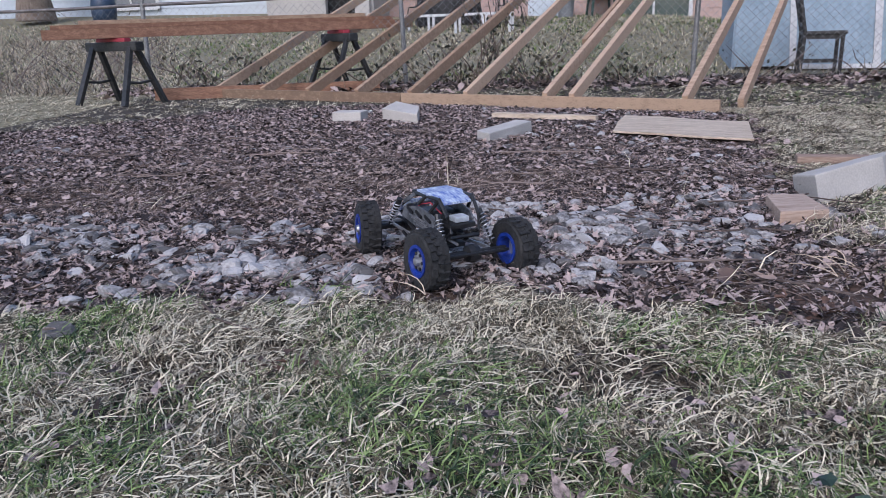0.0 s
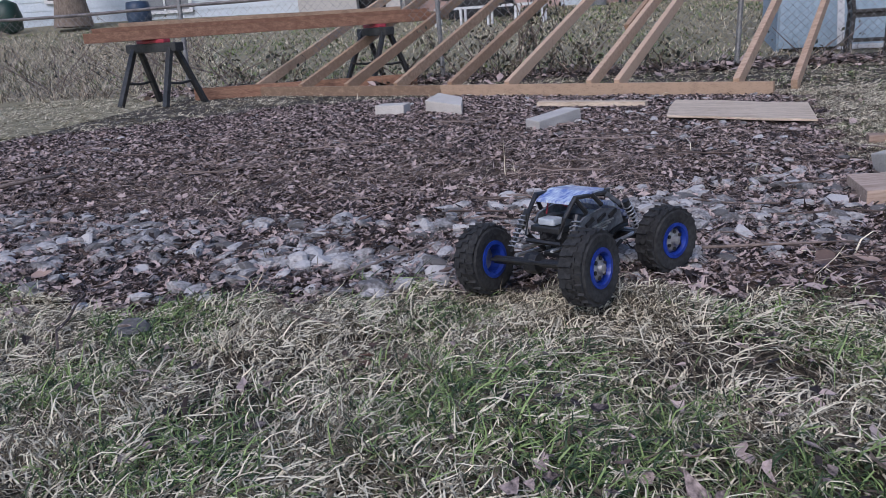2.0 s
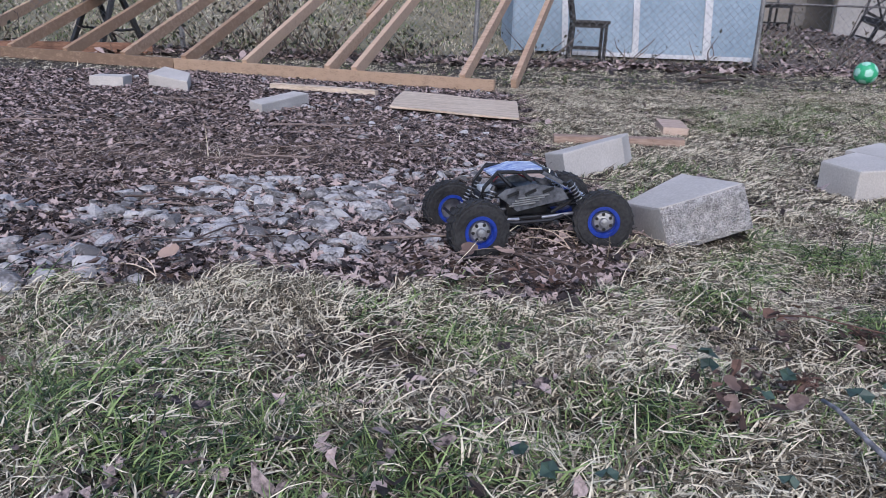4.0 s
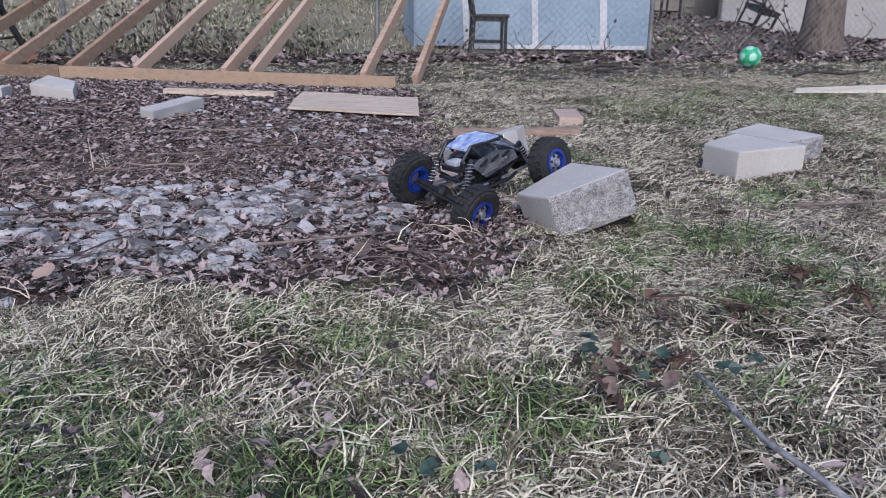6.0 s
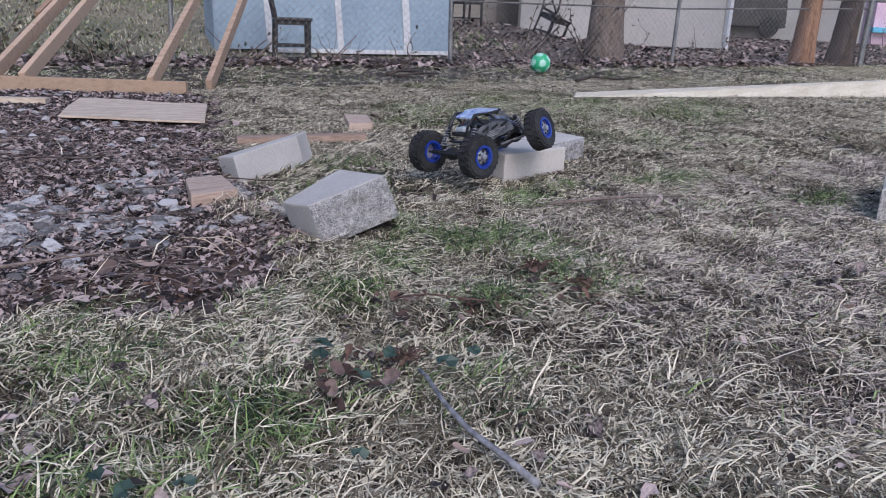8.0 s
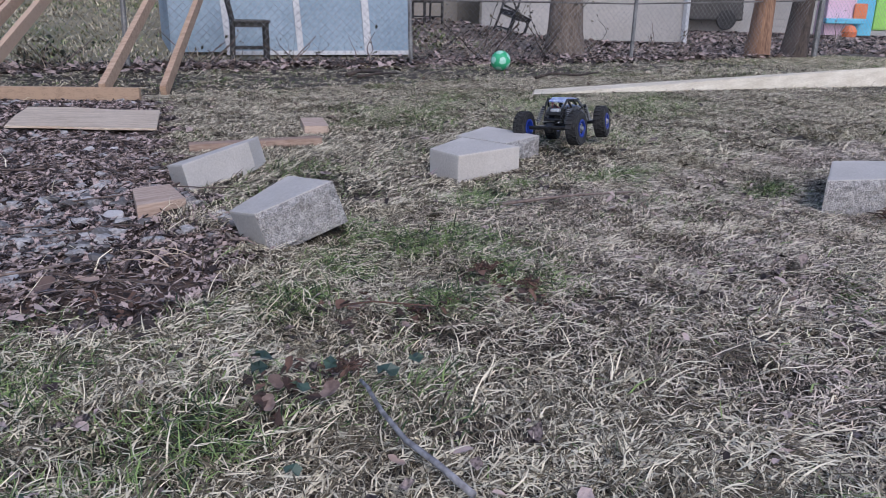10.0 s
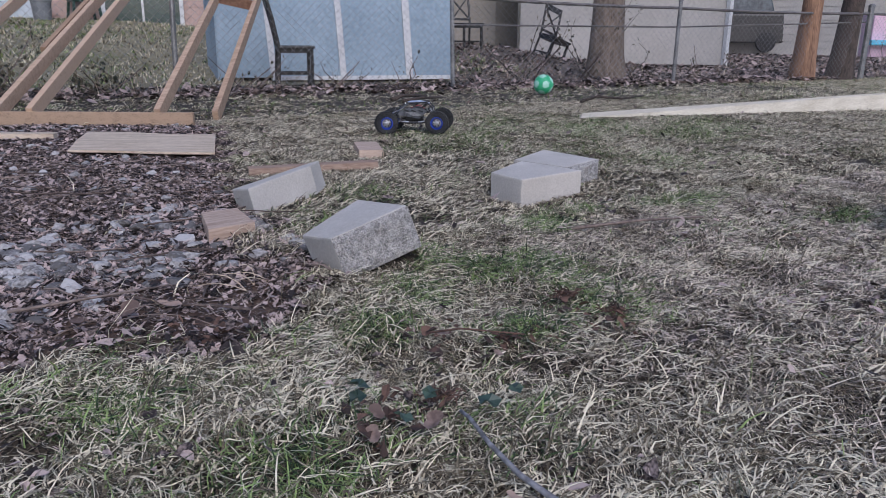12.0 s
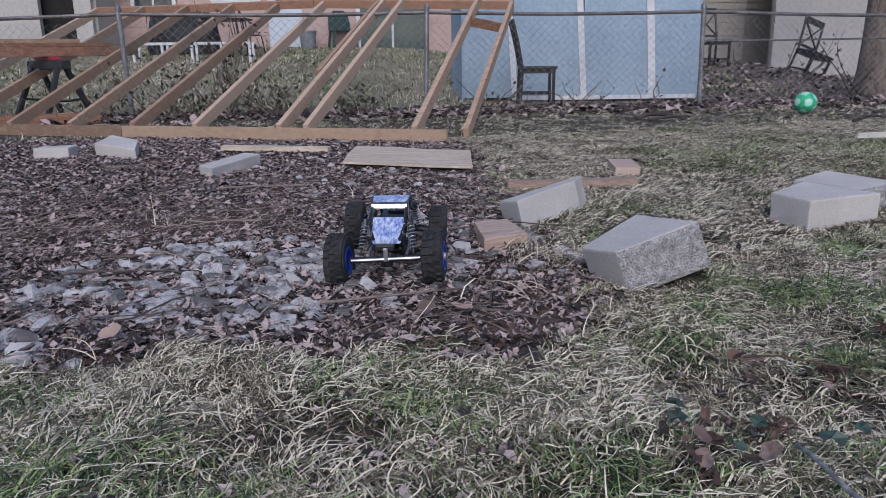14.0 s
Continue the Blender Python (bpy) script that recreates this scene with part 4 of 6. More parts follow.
# ---- grass ----
def sprigs(n, box, keep, lo, hi, wide, droop, segs=3, up=0.5, flow=0.6, clump=11, spread=0.016, lift=0.0):
    """Curved blades of grass: vertices and faces. keep(x, y) gives the chance of standing there; lift: the depth of the mat they lie on."""
    m = max(n // clump, 1)
    who = rng.integers(0, m, n)
    cx, cy = rng.uniform(box[0], box[2], m), rng.uniform(box[1], box[3], m)
    full = 0.55 + 0.75 * rng.random(m)
    loose = rng.random(n) < 0.3
    x = np.where(loose, rng.uniform(box[0], box[2], n), cx[who] + rng.normal(0, spread, n))
    y = np.where(loose, rng.uniform(box[1], box[3], n), cy[who] + rng.normal(0, spread, n))
    ok = (rng.random(n) < keep(x, y)) & clear(x, y)
    x, y, who = x[ok], y[ok], who[ok]
    n = len(x)
    L = rng.uniform(lo, hi, n) * rng.uniform(0.6, 1.0, n) * full[who]
    az = rng.uniform(0, 2 * np.pi, n)
    fl = 9.0 * (cloud(x, y, 1.6, 11) - 0.5)
    pick = rng.random(n) < flow
    az = np.where(pick, fl + rng.normal(0, 0.9, m)[who] + rng.normal(0, 0.45, n), az)
    el = np.clip(rng.normal(up, min(0.35, 0.12 + 0.5 * up), n), 0.03, 1.5)
    dr = droop * rng.uniform(0.4, 1.4, n)
    w = wide * rng.uniform(0.6, 1.3, n)
    z = height(x, y)
    perch = lift * rng.random(n) * (0.3 + 0.7 * cloud(x, y, 7.0, 5))
    px, py, pz = x.copy(), y.copy(), z - 0.004 + perch
    curl = rng.normal(0, 1.3, n)
    rows = []
    tw = rng.uniform(-0.6, 0.6, n)
    for k in range(segs + 1):
        sx, sy = -np.sin(az + tw), np.cos(az + tw)
        half = w * 0.5 * (1 - 0.75 * k / segs)
        lift = half * 0.35
        if k < segs:
            rows += [np.stack([px - sx * half, py - sy * half, pz - lift], 1), np.stack([px + sx * half, py + sy * half, pz + lift], 1)]
        else:
            rows += [np.stack([px, py, pz], 1)]
        st = L / segs
        px = px + st * np.cos(el) * np.cos(az)
        py = py + st * np.cos(el) * np.sin(az)
        pz = np.maximum(pz + st * np.sin(el), z + 0.004 + 0.7 * perch + 0.006 * rng.random(n))
        el = el - dr / segs
        az = az + curl / segs
    per = 2 * segs + 1
    V = np.stack(rows, 1).reshape(-1, 3)
    base = np.arange(n) * per
    F = []
    for k in range(segs - 1):
        F += np.stack([base + 2 * k, base + 2 * k + 1, base + 2 * k + 3, base + 2 * k + 2], 1).tolist()
    k = segs - 1
    F += np.stack([base + 2 * k, base + 2 * k + 1, base + 2 * k + 2], 1).tolist()
    return V.tolist(), F


def patchy(x, y, f=1.0, s=0.0):
    return 0.5 + 0.5 * np.sin(2.7 * f * x + 1.3 * np.sin(2.1 * f * y + s) + s) * np.cos(3.1 * f * y + 1.1 * np.sin(1.7 * f * x) + 2 * s)


TUFTS = [(-0.03, 0.98, 0.16), (0.16, 0.86, 0.12), (0.38, 1.25, 0.05), (-0.69, 1.32, 0.11), (-0.75, 1.02, 0.09), (0.52, 1.10, 0.05), (-0.14, 1.28, 0.09), (0.08, 0.80, 0.11), (0.30, 0.68, 0.10), (0.56, 1.04, 0.07),
         (1.45, 1.40, 0.13), (1.07, 1.15, 0.08), (1.58, 1.03, 0.12), (1.90, 1.60, 0.08), (2.87, 1.21, 0.13), (0.74, 0.73, 0.08), (1.99, 1.67, 0.09), (1.70, 1.30, 0.13), (1.25, 1.28, 0.08), (4.33, 3.01, 0.35),
         (1.31, 1.00, 0.08), (2.51, 3.25, 0.14), (1.75, 2.35, 0.16), (2.2, 1.78, 0.10), (-0.45, 0.80, 0.12), (3.3, 2.4, 0.3), (3.0, 3.7, 0.3), (2.6, 1.6, 0.12), (-1.2, 1.2, 0.15)]


def tuft(x, y):
    t = np.zeros_like(x)
    for cx, cy, r in TUFTS:
        t = np.maximum(t, np.exp(-((x - cx) ** 2 + (y - cy) ** 2) / (r * r)))
    return t


def bare(x, y):
    """Thin, trodden ground on the right of the lawn."""
    return np.clip((x - 1.05) * 0.9, 0, 0.75) * (y < 1.6) + 0.0


def pale(x, y):
    """Stretches where the dry straw smothers the green."""
    return np.max([np.exp(-((x - a) ** 2 + 1.6 * (y - b) ** 2) / (r * r)) for a, b, r in ((0.32, 1.30, 0.22), (0.75, 1.02, 0.22), (-0.38, 1.22, 0.22), (1.0, 0.95, 0.15), (2.2, 2.9, 0.5), (1.9, 2.1, 0.2))], axis=0)


def lawn_near(x, y):
    return ~in_bed(x, y) * np.clip(0.12 + 1.15 * cloud(x, y, 4.0, 21) + 0.5 * pale(x, y), 0, 1) * (1 - 0.55 * tuft(x, y)) * (1 - 0.8 * bare(x, y))


def green_near(x, y):
    return ~in_bed(x, y, 0.08) * np.clip((1.7 * tuft(x, y) + 1.3 * np.clip(cloud(x, y, 2.6, 31) - 0.45, 0, 1)) * (0.35 + 0.9 * cloud(x, y, 9.0, 35)) * (1 - 0.7 * pale(x, y)) - 0.25 * bare(x, y), 0.015, 1)


def bed_straw(x, y):
    return in_bed(x, y) * np.clip(0.10 + 0.9 * np.exp(-((x - 0.85) ** 2 + (y - 1.35) ** 2) / 0.12) - 0.0, 0, 1) * 0.6


NEAR = (-1.7, 0.05, 3.4, 1.75)
V, F = sprigs(230000, NEAR, lawn_near, 0.035, 0.105, 0.0030, 1.2, 4, 0.25, 0.45, 16, 0.03, 0.022)
stuff("dry_grass", V, F, STRAW, "matted straw-coloured winter grass", "grass")
V, F = sprigs(40000, NEAR, lawn_near, 0.04, 0.10, 0.0026, 3.0, 4, 0.7, 0.3, 10, 0.02, 0.01)
stuff("arching_grass", V, F, STRAW, "bent straw-coloured blades standing out of the mat", "grass")
V, F = sprigs(100000, NEAR, lambda x, y: ~in_bed(x, y) * (1 - 0.6 * bare(x, y)) * 0.75, 0.02, 0.07, 0.0032, 0.6, 2, 0.12, 0.1, 8, 0.03, 0.012)
stuff("dry_thatch", V, F, THATCH, "flattened brown thatch under the grass, coloured dark as shade", "grass")
V, F = sprigs(230000, NEAR, green_near, 0.03, 0.085, 0.0030, 1.8, 3, 0.55, 0.3, 12, 0.02, 0.02)
stuff("green_grass", V, F, GREEN, "tufts of green grass in the winter lawn", "grass")
V, F = sprigs(150000, (1.0, -0.2, 4.4, 1.75), lambda x, y: ~in_bed(x, y) * np.clip(bare(x, y) * 1.6 * (0.5 + cloud(x, y, 4.5, 41)), 0, 1), 0.025, 0.095, 0.0029, 0.8, 3, 0.14, 0.4, 12, 0.03, 0.012)
stuff("trodden_straw", V, F, PALESTRAW, "short trodden straw on thin ground", "grass")
V, F = sprigs(70000, (1.0, -0.2, 4.4, 1.75), lambda x, y: ~in_bed(x, y) * np.clip(bare(x, y) * 1.4, 0, 1), 0.02, 0.07, 0.0030, 0.6, 2, 0.12, 0.2, 8, 0.03, 0.006)
stuff("trodden_thatch", V, F, BRUSH, "short brown thatch on thin ground", "grass")
V, F = sprigs(60000, (-6.0, -4.0, 9.0, 1.8), lambda x, y: ~in_bed(x, y) * ~((x > -1.6) & (x < 4.4) & (y > -0.1)) * (0.4 + 0.6 * patchy(x, y, 1.0)), 0.05, 0.12, 0.009, 1.9, 2, 0.45)
stuff("dry_grass", V, F, STRAW, "straw-coloured grass on the wider lawn", "grass")
V, F = sprigs(45000, (-6.0, -4.0, 9.0, 1.8), lambda x, y: ~in_bed(x, y) * ~((x > -1.6) & (x < 4.4) & (y > -0.1)) * patchy(x, y, 0.8, 1.5), 0.05, 0.10, 0.009, 1.5, 2, 0.8)
stuff("green_grass", V, F, GREEN, "green grass on the wider lawn", "grass")
V, F = sprigs(9000, (-1.4, 0.9, 1.6, 3.0), bed_straw, 0.06, 0.18, 0.0035, 1.6, 3, 0.5)
stuff("bed_straw", V, F, STRAW, "loose dry stems in the bed", "grass")
MIDDLE = (0.8, 1.6, 7.0, 5.2)


def lawn_mid(x, y):
    return ~in_bed(x, y) * np.clip(0.28 + 1.2 * cloud(x, y, 2.6, 51), 0, 1)


def green_mid(x, y):
    return ~in_bed(x, y, 0.1) * np.clip((0.9 * tuft(x, y) + 1.5 * np.clip(cloud(x, y, 1.1, 61) - 0.42, 0, 1)) * (0.3 + 0.9 * cloud(x, y, 5.0, 63)) * (1 - 0.6 * pale(x, y)), 0.02, 1)


V, F = sprigs(230000, MIDDLE, lawn_mid, 0.03, 0.08, 0.0044, 0.8, 2, 0.2, 0.45, 12, 0.03, 0.014)
stuff("dry_grass", V, F, STRAW, "straw-coloured winter grass across the lawn", "grass")
V, F = sprigs(60000, MIDDLE, lambda x, y: ~in_bed(x, y) * 0.8, 0.04, 0.10, 0.0055, 0.5, 2, 0.12, 0.3, 8, 0.04, 0.01)
stuff("dry_thatch", V, F, THATCH, "flattened brown thatch across the lawn, coloured dark as shade", "grass")
V, F = sprigs(190000, MIDDLE, green_mid, 0.025, 0.065, 0.0042, 1.2, 2, 0.6, 0.4, 14, 0.03, 0.012)
stuff("green_grass", V, F, GREEN, "short green grass across the lawn", "grass")


def verge(x, y):
    return ~in_bed(x, y) * (y < fence_y(x) + 0.2) * (0.35 + 0.65 * patchy(x, y, 0.9))


V, F = sprigs(150000, (-5.5, 3.0, 13.5, 9.2), lambda x, y: verge(x, y) * ((y > 5.0) | (x < -1) | (x > 6.5)), 0.04, 0.11, 0.007, 1.0, 2, 0.25)
stuff("dry_grass", V, F, STRAW, "pale dry grass along the fence", "grass")
V, F = sprigs(30000, (-5.5, 3.0, 13.5, 7.4), lambda x, y: verge(x, y) * ((y > 5.0) & (x > 0) | (x > 6.5)) * patchy(x, y, 0.7, 3.0), 0.03, 0.08, 0.008, 1.4, 2, 0.8)
stuff("green_grass", V, F, GREEN, "short green grass near the fence", "grass")
V, F = sprigs(70000, (3.2, -0.8, 9.8, 5.2), lambda x, y: ((y < 1.75) & (x > 3.35) | (x > 6.9)) * (0.5 + 0.5 * patchy(x, y, 1.3)), 0.05, 0.11, 0.006, 1.9, 2, 0.5)
stuff("dry_grass", V, F, STRAW, "straw-coloured grass at the lawn's open side", "grass")
V, F = sprigs(20000, (6.2, 6.5, 18.0, 15.0), lambda x, y: (y > fence_y(x) + 0.3) * (0.3 + 0.7 * patchy(x, y, 0.9)), 0.06, 0.2, 0.012, 1.5, 2, 0.6)
stuff("dead_ground_cover", V, F, BRUSH, "flattened dead stems behind the fence", "weeds")
V, F = sprigs(26000, (-13.0, 7.6, 13.5, 12.0), lambda x, y: np.clip(np.exp(-((y - fence_y(x) - 0.3) / 0.4) ** 2) * (0.25 + 0.55 * patchy(x, y, 1.3)), 0, 1), 0.12, 0.42, 0.007, 0.9, 3, 1.0, 0.1)
stuff("fence_weeds", V, F, BRUSH, "dead brown weeds along the fence", "weeds")
V, F = sprigs(19000, (-13.0, 8.6, -1.7, 16.5), lambda x, y: (x < -3.5 - 0.35 * (y - 9)) * (y > fence_y(x) - 0.2) * (0.4 + 0.6 * patchy(x, y, 0.6)), 0.15, 0.48, 0.010, 1.4, 3, 0.9, 0.3)
stuff("tall_dry_brush", V, F, BRUSH, "thicket of tall dead grass behind the fence", "brush")
V, F = sprigs(14000, (-13.0, 8.6, -1.7, 16.5), lambda x, y: (x < -3.3 - 0.35 * (y - 9)) * (y > fence_y(x) - 0.2) * (0.3 + 0.7 * patchy(x, y, 0.8, 2.0)), 0.25, 0.6, 0.009, 2.4, 3, 0.8, 0.2)
stuff("pale_tall_grass", V, F, STRAW, "bent pale stalks in the thicket", "brush")
V, F = sprigs(3200, (1.0, 1.66, 1.3, 2.05), lambda x, y: np.exp(-((x - 1.14) ** 2 + (y - 1.86) ** 2) / 0.010), 0.04, 0.12, 0.0026, 1.6, 3, 0.6, 0.2, 9, 0.02, 0.03)
stuff("straw_tuft", V, F, STRAW, "tuft of pale dry grass beside the offcut", "grass")
V, F = sprigs(95000, (-14.0, 8.6, 8.0, 19.0), lambda x, y: (y > fence_y(x) + 0.7) * np.clip(0.15 + 1.1 * cloud(x, y, 0.9, 101), 0, 1), 0.05, 0.12, 0.018, 1.6, 1, 0.6)
stuff("far_dry_grass", V, F, STRAW, "pale dry grass on the neighbouring lawn", "grass")
V, F = sprigs(70000, (-14.0, 8.6, 8.0, 19.0), lambda x, y: (y > fence_y(x) + 0.7) * np.clip(1.5 * cloud(x, y, 0.7, 105) - 0.35, 0, 1), 0.05, 0.10, 0.018, 1.4, 1, 0.8)
stuff("far_green_grass", V, F, GREEN, "short green grass on the neighbouring lawn", "grass")


# ---- leaves and stones ----
def leaves(n, box, keep, lo, hi, lift=0.012, lobed=False):
    x = rng.uniform(box[0], box[2], n)
    y = rng.uniform(box[1], box[3], n)
    ok = (rng.random(n) < keep(x, y)) & clear(x, y)
    x, y = x[ok], y[ok]
    n = len(x)
    L = rng.uniform(lo, hi, n)
    W = L * rng.uniform(0.45, 0.85, n)
    az, tx, ty = rng.uniform(0, 2 * np.pi, n), rng.normal(0, 0.35, n), rng.normal(0, 0.35, n)
    curl = rng.uniform(0.05, 0.4, n) * L
    z = height(x, y) + rng.uniform(0.003, lift, n)
    shape = [(-0.5, 0, 0.1), (-0.25, 0.42, 0.6), (0.15, 0.5, 1.0), (0.5, 0.06, 0.3), (0.18, -0.46, 0.9), (-0.22, -0.5, 0.7), (0.0, 0.02, -0.1)]
    if lobed:
        shape = [(-0.5, 0, 0.1), (-0.34, 0.3, 0.5), (-0.16, 0.30, 0.2), (0.02, 0.5, 1.1), (0.14, 0.34, 0.3), (0.36, 0.34, 0.9), (0.52, 0.02, 0.4), (0.3, -0.36, 0.6), (0.12, -0.32, 0.2), (-0.04, -0.52, 1.1), (-0.2, -0.33, 0.3), (-0.36, -0.26, 0.6), (0.0, 0.02, -0.1)]
    rim = len(shape) - 1
    rows = []
    for a, b, c in shape:
        jx, jy = 1 + rng.normal(0, 0.4, n), 1 + rng.normal(0, 0.45, n)
        u, v, h = a * L * jx, b * W * jy, c * curl * rng.uniform(0.3, 1.0, n)
        h = h + u * tx + v * ty
        rows.append(np.stack([x + u * np.cos(az) - v * np.sin(az), y + u * np.sin(az) + v * np.cos(az), np.maximum(z + h, height(x, y) + 0.002)], 1))
    V = np.stack(rows, 1).reshape(-1, 3)
    o = np.arange(n) * (rim + 1)
    F = []
    for i in range(rim):
        F += np.stack([o + rim, o + i, o + (i + 1) % rim], 1).tolist()
    return V.tolist(), F


def earth(x, y):
    """Bare brown soil in the left middle of the bed."""
    return np.exp(-(((x + 1.1) / 1.3) ** 2 + ((y - 2.75 - 0.10 * x) / 0.35) ** 2)) + 0.9 * np.exp(-(((x - 0.25) / 0.45) ** 2 + ((y - 2.75) / 0.35) ** 2)) + 0.9 * np.exp(-(((x - 0.85) / 0.28) ** 2 + ((y - 1.4) / 0.18) ** 2))


HEAPS = [(-1.2, 2.03, 0.28), (-0.66, 1.9, 0.24), (-0.45, 1.62, 0.22), (-0.1, 2.0, 0.16), (0.0, 2.15, 0.14), (0.36, 1.83, 0.2), (0.17, 1.85, 0.2), (0.5, 2.0, 0.2), (0.15, 2.26, 0.1), (0.74, 1.86, 0.14), (-1.6, 2.2, 0.3), (-0.2, 1.75, 0.14)]


def gravelly(x, y):
    t = np.zeros_like(x)
    for cx, cy, r in HEAPS:
        t = np.maximum(t, np.exp(-((x - cx) ** 2 + (y - cy) ** 2) / (r * r)))
    right = 0.26 * (x > 0.2) * (y > 2.0) * (0.3 + 0.7 * patchy(x, y, 2.2))
    return in_bed(x, y, 0.03) * np.clip(0.6 * t * np.clip(1.9 * patchy(x, y, 3.3, 0.5) - 0.25, 0, 1) + 0.05 + right - 0.5 * np.minimum(earth(x, y), 1) * (t < 0.4), 0, 1)


def leafy(x, y):
    return in_bed(x, y) * np.clip(1.0 - 0.9 * np.minimum(earth(x, y), 1) - 0.35 * np.clip(gravelly(x, y) - 0.15, 0, 1), 0.06, 1)


V, F = leaves(21000, (-2.2, 1.1, 1.4, 2.6), leafy, 0.010, 0.031, 0.022, True)
stuff("dead_leaves", V, F, LEAF, "curled brown dead leaves covering the bed", "leaves")
V, F = leaves(46000, (-2.2, 1.1, 1.4, 2.6), lambda x, y: leafy(x, y) * 0.9 + 0.1 * in_bed(x, y), 0.006, 0.018, 0.010)
stuff("leaf_crumbs", V, F, LEAF, "broken leaf fragments on the soil", "leaves")
V, F = leaves(120000, (-3.5, 1.6, 2.0, 6.3), lambda x, y: leafy(x, y) * ((y > 2.5) | (x < -2.15)), 0.009, 0.028, 0.016)
stuff("dead_leaves", V, F, LEAF, "brown dead leaves spread to the wall frame", "leaves")
V, F = sprigs(46000, (-2.6, 1.1, 1.6, 3.6), lambda x, y: in_bed(x, y) * np.clip(0.25 + 0.9 * cloud(x, y, 2.5, 71), 0, 1) * (1 - 0.3 * np.minimum(earth(x, y), 1)), 0.02, 0.09, 0.0034, 0.4, 2, 0.16, 0.1, 7, 0.03, 0.012)
stuff("bed_debris", V, F, DEBRIS, "shredded stems and leaf debris in the bed", "debris")
V, F = sprigs(15000, (-2.8, 2.15, 1.6, 3.9), lambda x, y: in_bed(x, y) * np.clip(0.2 + cloud(x, y, 1.7, 75), 0, 1), 0.06, 0.20, 0.0030, 0.3, 3, 0.10, 0.2, 6, 0.04, 0.016)
stuff("bed_stems", V, F, STEM, "long flattened dry stems across the bed", "debris")
V, F = sprigs(30000, (-3.3, 3.4, 2.0, 6.3), lambda x, y: in_bed(x, y) * (0.4 + 0.6 * patchy(x, y, 2.5)), 0.03, 0.12, 0.005, 0.5, 2, 0.18, 0.1)
stuff("bed_debris", V, F, DEBRIS, "shredded stems and leaf debris near the wall frame", "debris")
V, F = leaves(26000, (-4.0, 6.2, 13.0, 9.6), lambda x, y: np.exp(-((y - fence_y(x) + 0.1) / 0.55) ** 2) * (0.4 + 0.6 * patchy(x, y, 1.2)), 0.03, 0.09, 0.05)
stuff("fence_leaves", V, F, LEAF, "brown dead leaves drifted against the fence", "leaves")
V, F = leaves(5200, (-1.5, 0.2, 3.3, 1.8), lambda x, y: ~in_bed(x, y) * np.clip(1.6 * cloud(x, y, 3.3, 81) - 0.5, 0, 1), 0.007, 0.028, 0.032)
stuff("lawn_leaves", V, F, LEAF, "scattered dead leaves caught in the grass", "leaves")
RUSTY = [(1.14, 0.985, 0.06), (1.23, 0.925, 0.05), (1.47, 1.01, 0.05), (1.47, 0.885, 0.06), (0.85, 0.755, 0.05), (0.92, 0.82, 0.06), (1.3, 0.9, 0.04), (-0.24, 1.09, 0.05), (0.75, 1.28, 0.06)]
V, F = leaves(9000, (-0.4, 0.6, 1.7, 1.45), lambda x, y: np.max([np.exp(-((x - a) ** 2 + (y - b) ** 2 * 2) / (r * r)) for a, b, r in RUSTY], axis=0) * 0.8, 0.008, 0.026, 0.045)
stuff("rusty_leaf_crumbs", V, F, RUST, "rust-brown rotting leaf clumps in the lawn", "leaves")
V, F = leaves(9000, (5.8, 6.4, 17, 14), lambda x, y: (y > fence_y(x)) * (0.3 + 0.7 * patchy(x, y, 0.8)), 0.04, 0.1, 0.05)
stuff("yard_leaves", V, F, LEAF, "dead leaves over the bare neighbouring yard", "leaves")
V, F = sprigs(24000, (11.0, 2.0, 36.0, 22.0), lambda x, y: ((y > fence_y(x) + 0.4) | (x > 14)) * np.clip(1.3 * cloud(x, y, 0.5, 91), 0, 1), 0.08, 0.24, 0.02, 0.8, 2, 0.35, 0.2)
stuff("dead_ground_cover", V, F, BRUSH, "dead stems over the far yard", "weeds")
V, F = leaves(22000, (11.0, 2.0, 34.0, 20.0), lambda x, y: ((y > fence_y(x) + 0.2) | (x > 14)) * (0.3 + 0.7 * cloud(x, y, 0.6, 95)), 0.06, 0.16, 0.06)
stuff("yard_leaves", V, F, LEAF, "dead leaves over the far yard", "leaves")
V, F = leaves(400, (1.5, 1.8, 7, 6.5), lambda x, y: ~in_bed(x, y) * 0.7, 0.02, 0.045, 0.03)
stuff("lawn_leaves", V, F, LEAF, "scattered dead leaves on the lawn", "leaves")


def pebble(seed):
    """A broken limestone pebble: a lump with flat cleaved faces."""
    b = bmesh.new()
    bmesh.ops.create_icosphere(b, subdivisions=2, radius=1.0)
    o = Vector((seed * 3.7, seed * 1.3, 0))
    dice = random.Random(seed)
    cuts = []
    for k in range(7):
        a, e = dice.uniform(0, 6.28), dice.uniform(-0.3, 1.2)
        cuts.append((Vector((math.cos(a) * math.cos(e), math.sin(a) * math.cos(e), math.sin(e))), dice.uniform(0.5, 0.85)))
    for v in b.verts:
        v.co *= 1 + 0.35 * noise.noise(v.co * 0.9 + o)
        for n, far in cuts:
            over = v.co.dot(n) - far
            if over > 0:
                v.co -= n * over
        v.co *= 1 + 0.06 * noise.noise(v.co * 3.0 + o)
        v.co = Vector((v.co.x * 1.2, v.co.y * 0.9, v.co.z * 0.52))
    vs, fs = [tuple(v.co) for v in b.verts], [tuple(v.index for v in f.verts) for f in b.faces]
    b.free()
    return np.array(vs), fs


PEBBLES = [pebble(s) for s in range(10)]


